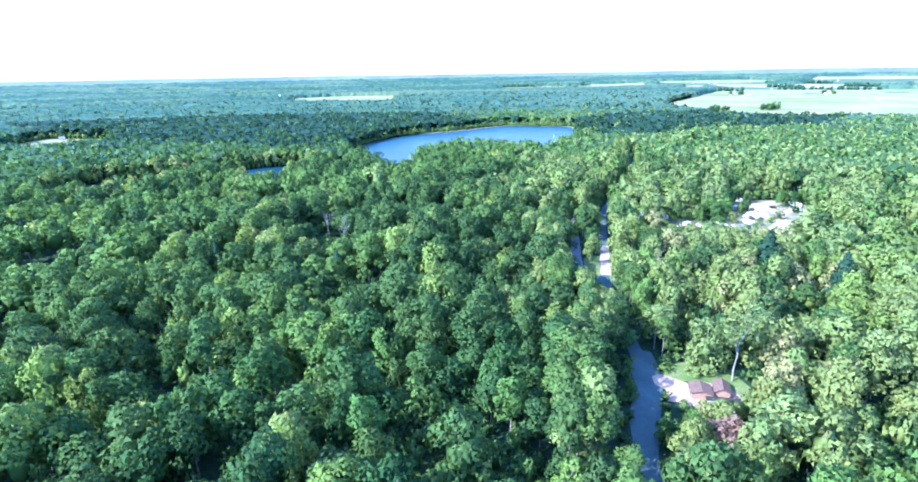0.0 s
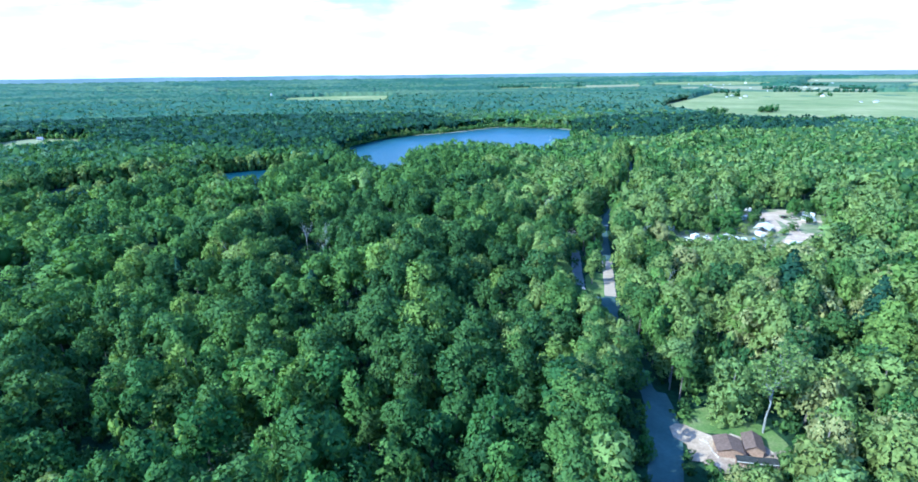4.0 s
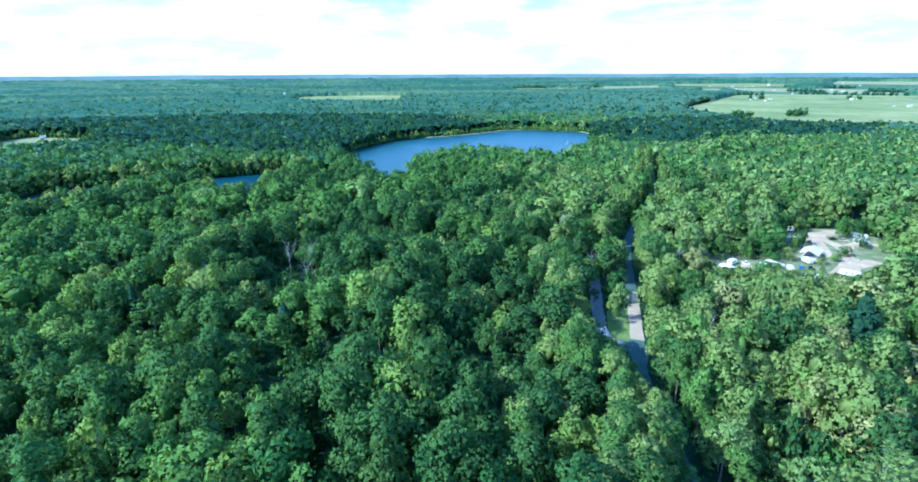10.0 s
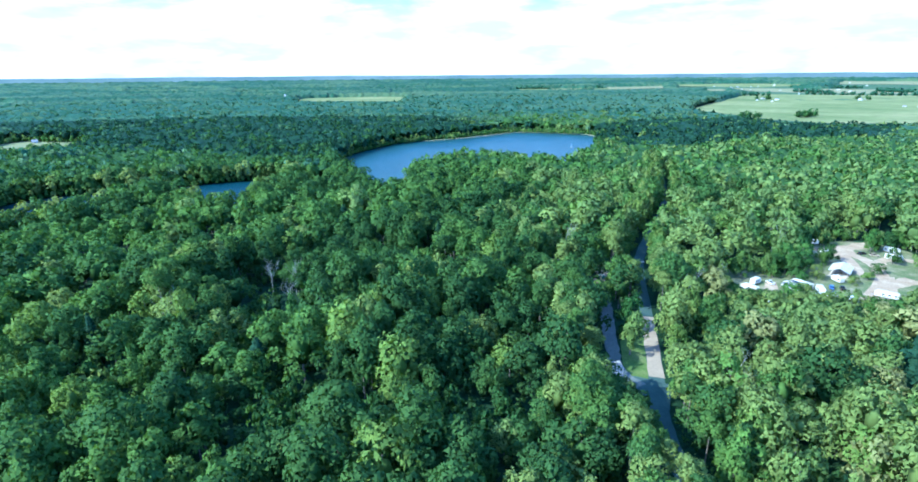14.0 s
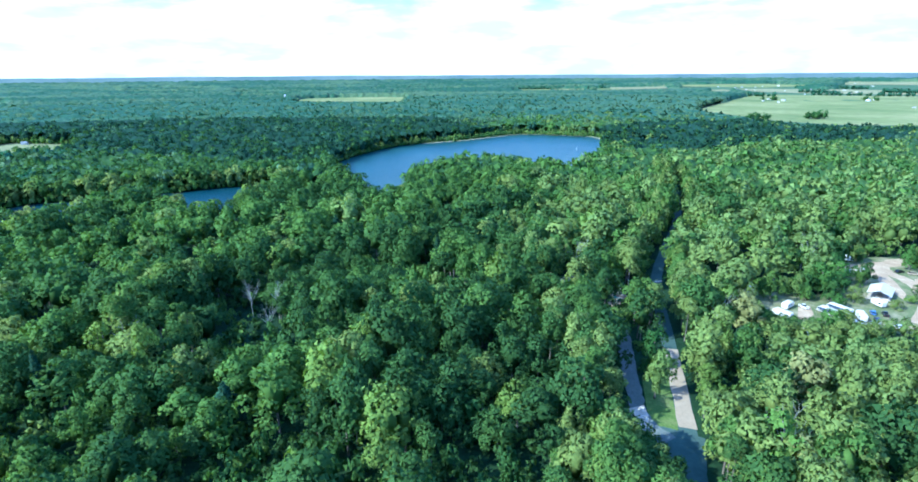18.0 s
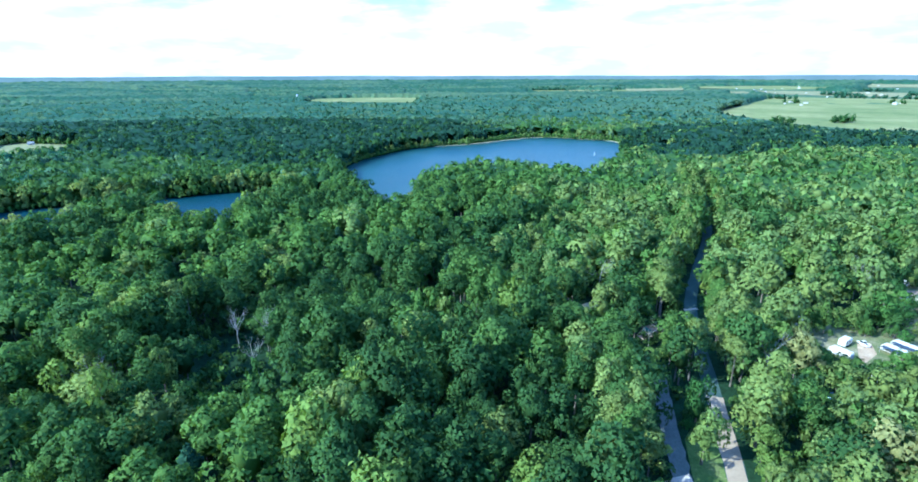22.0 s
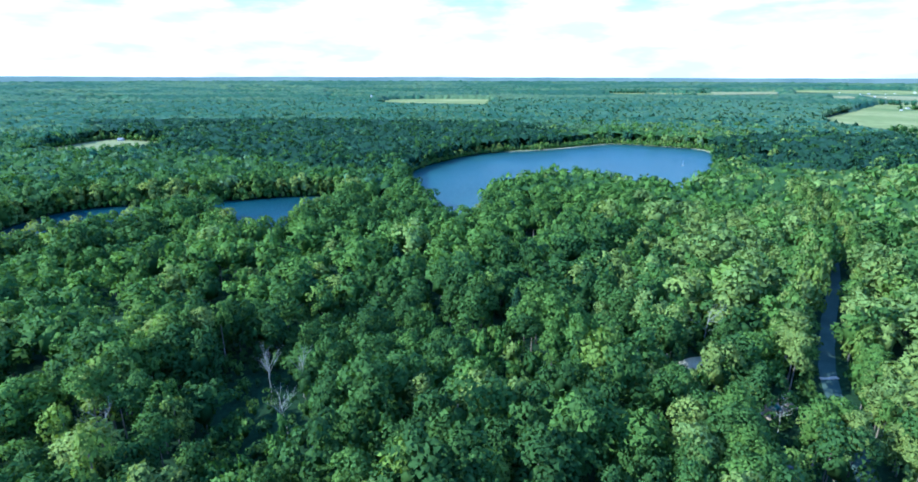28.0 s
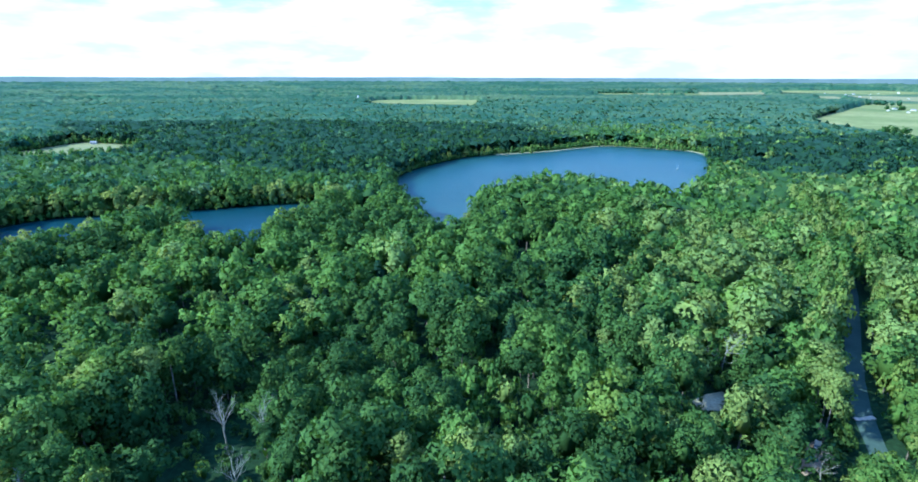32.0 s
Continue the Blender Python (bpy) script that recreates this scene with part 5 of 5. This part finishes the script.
# ---- cabins by the road ----
gabled("cabin", 74.6, 139.0, 76, 5.4, 6.0, 2.1, 0.95, WOOD_WALL, CABIN_ROOF, "brown wooden cabin with a low shingle roof", "cabin", 3, False, "", 0.0)
gabled("hut", 81.5, 139.6, 70, 6.0, 4.2, 2.1, 1.15, WOOD_WALL, CABIN_ROOF, "narrow brown wooden hut with a shingle roof beside the cabin", "hut", 2, False, "", 0.0)


def lean_to(x, y, turn, long, deep, label):
    """A low open shelter: posts, a board back and a dark roof with a white front edge."""
    t = thing("lean_to", pose(x, y, 0.05, 0, 0, turn), label, "shelter", "low shelters")
    a, b = long / 2, deep / 2
    n = max(3, round(long / 1.8) + 1)
    for k in range(n):
        px = -a + 0.1 + k * (long - 0.2) / (n - 1)
        part("post", box(px - 0.06, px + 0.06, -b + 0.05, -b + 0.17, -0.1, 1.95, 0.01), TIMBER, t)
    part("back_wall", box(-a, a, b - 0.12, b - 0.06, -0.1, 2.2), WOOD_WALL, t)
    part("roof", profile([(-b - 0.3, 1.93), (b + 0.2, 2.33), (b + 0.2, 2.43), (-b - 0.3, 2.03)], -a - 0.25, a + 0.25, 0.0), DARK_ROOF, t, "dark sheet roof").matrix_basis = pose(0, 0, 0, 0, 0, 90)
    part("fascia", box(-a - 0.26, a + 0.26, -b - 0.36, -b - 0.31, 1.86, 2.07), WHITE, t, "white painted front edge")


lean_to(76.4, 133.4, -12, 4.6, 1.5, "long low open shelter with a dark roof and white edge")
lean_to(81.4, 132.5, -8, 4.4, 1.5, "short low open shelter with a dark roof and white edge")


def stones(line, n, seed):
    g = random.Random(seed)
    for k in range(n):
        f = k / (n - 1) * (len(line) - 1)
        a, u = min(int(f), len(line) - 2), f - min(int(f), len(line) - 2)
        x, y = (line[a][c] + u * (line[a + 1][c] - line[a][c]) for c in (0, 1))
        bm = bmesh.new()
        bmesh.ops.create_icosphere(bm, subdivisions=1, radius=0.32)
        for v in bm.verts:
            v.co *= g.uniform(0.75, 1.2)
        me = bpy.data.meshes.new("edge_stone")
        bm.to_mesh(me)
        bm.free()
        me.materials.append(GRAVEL)
        o = tagged(new("edge_stone", me), "pale rough stone edging the cabin yard", "stone", "edging stones")
        o.matrix_world = pose(x + g.uniform(-0.2, 0.2), y + g.uniform(-0.2, 0.2), 0.18, 0, 0, g.uniform(0, 360))


stones([(69.2, 143.6), (70.6, 142.4), (70.9, 136.6)], 14, 3)


def fence(x0, y0, x1, y1, n):
    t = thing("rail_fence", pose(x0, y0, 0.05, 0, 0, math.degrees(math.atan2(y1 - y0, x1 - x0))), "low weathered wooden fence along the yard", "fence")
    L = math.hypot(x1 - x0, y1 - y0)
    for k in range(n):
        part("post", box(k * L / (n - 1) - 0.07, k * L / (n - 1) + 0.07, -0.07, 0.07, -0.1, 1.15, 0.01), TIMBER, t)
    for z in (0.45, 0.9):
        part("rail", box(-0.05, L + 0.05, -0.03, 0.03, z, z + 0.12), TIMBER, t)


fence(84.6, 136.6, 91.0, 138.4, 5)


def tent(x, y, turn):
    t = thing("tent", pose(x, y, 0.05, 0, 0, turn), "small green canvas tent on bare earth", "tent")
    part("canopy", profile([(-1.5, 0), (-1.1, 1.0), (0, 1.7), (1.1, 1.0), (1.5, 0)], -1.6, 1.6, 0.05), CANVAS, t)
    part("door_flap", profile([(-0.4, 0.05), (0, 1.3), (0.4, 0.05)], -1.66, -1.62, 0.0), AWNING, t, "dark door flap")
    part("fly_pole", box(-0.03, 0.03, -1.75, -1.69, 0, 1.75), STEEL, t)


tent(76.0, 328.4, 30)
car(80.5, 334.0, 60, "tan", False, "tan car parked on bare earth among trees")

# ---- on and by the water ----
def sailboat(x, y, turn):
    t = thing("sailboat", pose(x, y, 0.05, 0, 0, turn), "small sailboat with a white sail on the lake", "boat")
    part("hull", profile([(-2.4, 0.55), (-2.1, -0.1), (1.8, -0.1), (2.7, 0.6)], -0.8, 0.8, 0.18), WHITE, t)
    part("deck", box(-2.1, 1.9, -0.6, 0.6, 0.55, 0.62, 0.02), CREAM, t)
    part("mast", box(0.35, 0.43, -0.04, 0.04, 0.4, 6.4), STEEL, t, "steel mast")
    part("boom", box(-2.0, 0.4, -0.04, 0.04, 1.15, 1.22), STEEL, t)
    part("mainsail", profile([(-1.9, 1.25), (0.34, 1.25), (0.34, 6.2)], -0.02, 0.02, 0.0), SAIL, t, "white triangular sail")
    part("jib", profile([(0.5, 0.9), (2.4, 0.75), (0.5, 5.2)], -0.02, 0.02, 0.0), SAIL, t, "white foresail")


sailboat(148.5, 804, 60)
ribbon("shore_grass", [(x - 0.4 * 9, y + 0.92 * 9) if x < 190 else (x + 8, y + 5) for x, y in DAM], 17.0, 0.22, GRASS, "rough sunlit grass behind the far shore", "grass", 1.5)
ribbon("dam", DAM, 3.4, 0.35, SAND, "pale sandy bank along the far shore", "bank", 0.8)

# ---- farms far off ----
FARMS = [(1070, 2055), (1008, 1977), (1016, 1898), (1339, 1945), (1217, 1600), (1240, 1574), (1505, 3199), (1531, 3054), (1743, 2791), (1914, 2922), (1487, 3990), (1463, 2500), (1519, 3125), (1634, 2954),
         (1831, 3060), (1826, 2703), (1736, 2609), (2145, 2953), (1084, 1991), (1792, 3479), (1600, 3420), (1980, 3640), (1260, 3600), (2350, 3330), (1654, 3449), (1723, 3426), (2359, 4102), (2411, 4080), (2505, 3829), (2468, 3653), (1403, 2040), (1391, 1992), (1282, 1622), (1910, 3516), (2050, 3380), (1560, 3560)]
for k, (x, y) in enumerate(FARMS):
    big = (0.95, 0.6, 0.75)[k % 3]
    gabled("farmhouse" if k % 3 else "barn", x, y, 37 * k % 180, 13 * big, 8 * big, 4 * big, 2.6 * big, WHITE, PALE_ROOF if k % 2 else GREY_ROOF,
           "white farmhouse in the fields far off" if k % 3 else "large white barn in the fields far off", "house" if k % 3 else "barn", 3, bool(k % 3), "farm buildings")
for x, y, turn in ((-660, 880, 20), (-556, 925, -15), (-1198, 2200, 30), (-1432, 2467, 0), (-718, 900, 60)):
    gabled("farmhouse", x, y, turn, 7.5, 5.5, 2.8, 2.0, WHITE, GREY_ROOF, "white house among far woods", "house", 3, True, "houses in the far woods")


def silo(x, y):
    t = thing("silo", pose(x, y, float(lie(x, y))), "tall white silo by a far field", "silo")
    bm = bmesh.new()
    bmesh.ops.create_cone(bm, cap_ends=True, segments=20, radius1=3.5, radius2=3.5, depth=24, matrix=pose(0, 0, 12))
    part("wall", bm, WHITE, t)
    bm = bmesh.new()
    bmesh.ops.create_uvsphere(bm, u_segments=20, v_segments=8, radius=3.55, matrix=pose(0, 0, 24) @ Matrix.Diagonal((1, 1, 0.7, 1)))
    part("dome", bm, STEEL, t, "steel dome")


silo(-705, 2150)


# ---- single trees that stand out ----
def branchy(name, x, y, h, spread, material, label, seed, lean=(0, 0), levels=3, leaves=None):
    """A bare tree: a tapered, bent trunk that forks into limbs and twigs."""
    g = random.Random(seed)
    t = thing(name, pose(x, y, 0), label, "tree")

    def limb(vs, fs, a, b, ra, rb, sides):
        d = (b - a).normalized()
        u = d.orthogonal().normalized()
        v = d.cross(u)
        base = len(vs)
        for p, r in ((a, ra), (b, rb)):
            for k in range(sides):
                w = 2 * math.pi * k / sides
                vs.append(p + u * (r * math.cos(w)) + v * (r * math.sin(w)))
        fs.extend((base + k, base + (k + 1) % sides, base + sides + (k + 1) % sides, base + sides + k) for k in range(sides))

    tips = []

    def grow(vs, fs, a, d, length, r, level):
        for _ in range(3):
            b = a + d * (length / 3)
            limb(vs, fs, a, b, r, r * 0.84, 6 if level == 0 else 4)
            d = (d + Vector((g.uniform(-0.16, 0.16), g.uniform(-0.16, 0.16), 0.05))).normalized()
            if 0 < level <= levels and g.random() < 0.75:
                side = (d + Vector((g.uniform(-1, 1), g.uniform(-1, 1), g.uniform(-0.1, 0.6)))).normalized()
                if level < levels:
                    grow(vs, fs, b, side, length * 0.55, r * 0.5, level + 1)
            a, r = b, r * 0.84
        tips.append(a)
        if level == 0:
            return a
        if level < levels:
            for _ in range(2):
                side = (d + Vector((g.uniform(-0.7, 0.7), g.uniform(-0.7, 0.7), g.uniform(-0.1, 0.4)))).normalized()
                grow(vs, fs, a, side, length * 0.6, r * 0.6, level + 1)
        return a

    vs, fs = [], []
    up = Vector((lean[0], lean[1], 1)).normalized()
    top = grow(vs, fs, Vector((0, 0, -0.1)), up, h * 0.62, h * 0.0125, 0)
    tr = new("trunk", mesh_of("trunk", [v[:] for v in vs], [fs], [material], smooth=True))
    tr.parent = t
    for k in range(6):
        vs, fs = [], []
        a = 2 * math.pi * (k + g.random()) / 6
        at = top * (0.62 + 0.38 * g.random() if k else 1.0)
        grow(vs, fs, at, Vector((math.cos(a) * spread, math.sin(a) * spread, g.uniform(0.5, 1.0))).normalized(), h * 0.26, h * 0.0062, 1)
        o = new("limb", mesh_of("limb", [v[:] for v in vs], [fs], [material]))
        o.parent = t
    if leaves:
        gg = np.random.default_rng(seed)
        pts = np.repeat(np.array([p[:] for p in tips]), 9, 0) + gg.normal(0, 0.55, (9 * len(tips), 3))
        v, q, light = sprays(pts, gg.normal(0, 1, pts.shape) + (0, 0, 0.6), 0.5, gg)
        o = new("crown", mesh_of("crown", v, [q], [leaves], normals=light))
        o.parent = t
    return t


for k, (x, y, h, spread, label) in enumerate((
        (72.5, 316, 11, 0.8, "bare grey dead tree at a gap in the woods"), (63.8, 364, 19, 1.5, "large bare grey dead tree among green crowns"), (179, 365, 20, 0.6, "tall pale dead tree behind the campground"),
        (-80, 305, 18, 0.4, "bare pale snag in a dark gap of the woods"), (-70, 307, 17, 0.3, "thin bare snag in a dark gap of the woods"), (-109, 273, 18, 0.5, "bare leaning snag in a dark gap of the woods"),
        (-66, 289, 15, 0.6, "bare grey snag in a dark gap of the woods"), (91, 224, 18, 0.8, "bare grey tree among roadside crowns"), (103, 292, 19, 0.5, "bare grey tree among crowns beside the paved road"))):
    branchy("dead_tree", x, y, h, spread, DEAD_WOOD, label, 60 + k)
branchy("dying_tree", 67.0, 108.4, 12.5, 0.7, DEAD_WOOD, "dying tree with reddish-brown leaves beside the road", 88, (0, 0), 3, RUSSET)
branchy("slender_tree", 88.2, 146.1, 25.0, 0.3, DEAD_WOOD, "tall slender pale trunk with a thin leafy top beside the cabins", 77, (-0.05, -0.05), 3, LEAVES[2])


def lone_tree(x, y, h, r, kind, k, label, low=0.35, turn=0.0):
    """A tree of the near kind, with a trunk and limbs under its crown."""
    tree = thing("tree", pose(x, y, 0, 0, 0, turn), label, "tree", "trees that stand out")
    v, t, light = NEAR[k]
    c = new("crown", mesh_of("crown", v, [t], [LEAVES[kind]], normals=light))
    c.parent = tree
    c.matrix_basis = Matrix.LocRotScale((0, 0, 0.3 * h * abs(low)), None, (r, r * 0.95, h * (1 - 0.3 * abs(low))))
    if low < 0:
        skirt = new("lower_crown", c.data)
        skirt.parent = tree
        skirt.matrix_basis = Matrix.LocRotScale((0, 0, -0.14 * h), Matrix.Rotation(1.9, 3, "Z").to_quaternion(), (r * 1.02, r, 0.85 * h))
    tv, tf = trunk_of(8, 5)
    s = new("trunk", mesh_of("trunk", tv, [tf], [BARK], smooth=True))
    s.parent = tree
    s.matrix_basis = Matrix.LocRotScale((0, 0, -0.1), None, (0.018 * h, 0.018 * h, 0.8 * h))


for k, row in enumerate((
        (68.2, 254, 18.0, 5.4, 2, "fresh green tree on the grass between the two ways", 0.3), (71.8, 268.5, 17, 4.5, 0, "deep green tree on the grass between the two ways", 0.15),
        (57, 107, 17, 5.5, 2, "broad leafy tree beside the road", 0.1), (63.0, 100, 13, 4.6, 3, "broad leafy tree south of the cabins", 0.1), (72, 102, 17, 5.5, 3, "grey-green tree south of the cabins", 0.1), (62, 116, 13, 4.6, 1, "fresh green low tree south of the yard", 0.08), (56, 117.5, 9.5, 3.8, 1, "low fresh green tree at the edge of the road", 0.08), (52.0, 137.4, 6.6, 2.7, 1, "small green tree at the edge of the shaded road", 0.1), (89.6, 126, 22, 6.3, 6, "pale yellow-green tall tree south of the cabins", 0.15), (52, 97, 16, 5.0, 1, "fresh green tree beside the road", 0.1), (81, 110, 15, 5.0, 3, "grey-green tree south of the cabins", 0.1), (102, 146, 19, 6.0, 6, "pale yellow-green tree beside the cabins", 0.2), (111, 130, 18, 6.0, 6, "pale yellowish tree in the woods", 0.2),
        (84.5, 217, 21, 7.0, 5, "bright yellow-green tree beside the road", 0.2), (104, 188, 20, 7.0, 6, "pale yellow-green broad tree", 0.2), (74, 187, 20, 6.5, 5, "light green tree beside the road", 0.2), (81.6, 152.6, 19, 7.2, 3, "grey-green round tree on the lawn behind the cabins", -0.15),
        (140, 173, 17, 7.0, 5, "bright lime-green tree in the woods", 0.2), (163, 175, 17, 7.0, 5, "bright lime-green broad tree", 0.2), (152, 163, 16, 6.0, 5, "bright lime-green low tree", 0.2),
        (-2.5, 300, 21, 6.0, 3, "pale grey-green tree among darker crowns", 0.15), (-77, 162, 22, 6.5, 5, "lime-green tree among dark crowns", 0.15), (-91, 252, 25, 6.5, 5, "tall lime-green tree among dark crowns", 0.12), (-137, 143, 21, 6.5, 5, "lime-green broad tree in the woods", 0.15),
        (-103, 126, 21, 6.0, 5, "lime-green tree in the woods", 0.15), (-40, 126, 20, 5.5, 1, "fresh green tree in the woods", 0.15), (24.5, 94, 17, 5.0, 5, "bright lime-green tree beside the road", 0.15), (79, 196, 22, 6.5, 5, "tall yellow-green tree beside the road", 0.15),
        (82, 180, 20, 6.0, 2, "yellowish green tree beside the road", 0.15), (-91, 277, 19, 4.5, 2, "yellowish slender tree at a dark gap", 0.2), (-115, 267, 19, 6.0, 5, "bright green tree at a dark gap", 0.15),
        (170, 336, 15, 6.5, 1, "green round tree on the campground", 0.15), (162, 333, 13, 5.0, 0, "dark green tree on the campground", 0.15), (145, 330, 14, 5.5, 1, "green tree shading campers", 0.15), (179, 326, 8, 3.6, 2, "small green tree on worn grass", 0.12),
        (183, 345, 14, 6.0, 1, "green broad tree at the gravel road", 0.15), (186, 354, 15, 5.5, 0, "dark green tree at the gravel road", 0.15), (203, 371, 14, 5.0, 4, "dark green tree shading the gravel loop", 0.15), (203.5, 325.5, 4.5, 3.0, 5, "lime-green shrub on worn grass", 0.1), (215, 334, 6, 4.0, 0, "dark green bushy tree in the gravel loop", 0.1), (232, 347, 9, 4.0, 0, "dark green round tree in the gravel loop", 0.1),
        (193, 320.5, 5, 3.0, 2, "small green tree beside parked cars", 0.12), (236, 368, 14, 4.5, 1, "green tree at the gravel loop", 0.15), (157, 300, 9, 4.5, 2, "light green low tree by the gravel", 0.1), (150, 298, 11, 5.0, 1, "green tree by the gravel", 0.1),
        (128, 330, 15, 5.0, 4, "dark green tree shading campers", 0.15), (195, 345, 8, 3.0, 1, "small green tree behind the pavilion", 0.12), (88.5, 321, 11, 4.4, 5, "yellow-green low tree at a gap in the woods", 0.1))):
    lone_tree(*row[:5], k % 9, row[5], row[6], 40.0 * k)


g_camp = random.Random(14)
for k in range(80):
    x, y = g_camp.uniform(136, 186) if k % 2 else g_camp.uniform(138, 250), g_camp.uniform(300, 382)
    spot_ok = inside(np.array([x]), np.array([y]), CAMP)[0] and min(float(off_line(np.array([x]), np.array([y]), l)[0]) - w / 2 for l, w in LOOPS) > 3 and math.hypot(x - 194, y - 331) > 15
    if not spot_ok or any(math.hypot(x - o.location.x, y - o.location.y) < 4.6 for o in scene.objects if o.name.split(".")[0] in ("camper_trailer", "parked_car", "pickup_truck")):
        continue
    tall_k = g_camp.uniform(6, 12) if y > 318 else g_camp.uniform(3.5, 6)
    lone_tree(x, y, tall_k, tall_k * g_camp.uniform(0.34, 0.45), g_camp.choice((0, 1, 1, 2, 4)), k % 9, "small green tree on the worn campground grass", 0.08, 50.0 * k)


def grove(points, seed, label):
    """Clumps of trees out in the field."""
    g = np.random.default_rng(seed)
    for x0, y0, n, spread_x, spread_y in points:
        for _ in range(n):
            x, y = x0 + g.normal(0, spread_x), y0 + g.normal(0, spread_y)
            h, r = g.uniform(13, 19), g.uniform(6, 9)
            t = thing("tree", pose(x, y, float(lie(x, y))), label, "tree", "field trees")
            v, f, light = FAR[int(g.integers(0, 8))]
            c = new("crown", mesh_of("crown", v, [f], [LEAVES[(0, 4)[int(g.integers(0, 2))]]], normals=light))
            c.parent = t
            c.matrix_basis = Matrix.LocRotScale((0, 0, 1.0), None, (r, r, h - 1))
            tv, tf = trunk_of(5, 2)
            s = new("trunk", mesh_of("trunk", tv, [tf], [BARK]))
            s.parent = t
            s.matrix_basis = Matrix.LocRotScale((0, 0, -0.1), None, (0.4, 0.4, h * 0.7))


grove([(748, 1275, 16, 13, 10), (600, 1235, 9, 12, 9), (1060, 2030, 5, 20, 10), (1345, 1965, 4, 15, 10)], 8, "dark green tree in a clump out in the field")
# pale strip painted for the sunlit gap that crosses the shaded road
ribbon("sun_strip", curved([(97.5, 349.2), (101, 350), (104, 351)]), 1.5, 0.24, GRAVEL, "short pale strip across the road, painted as sunlight", "track", 0.3)
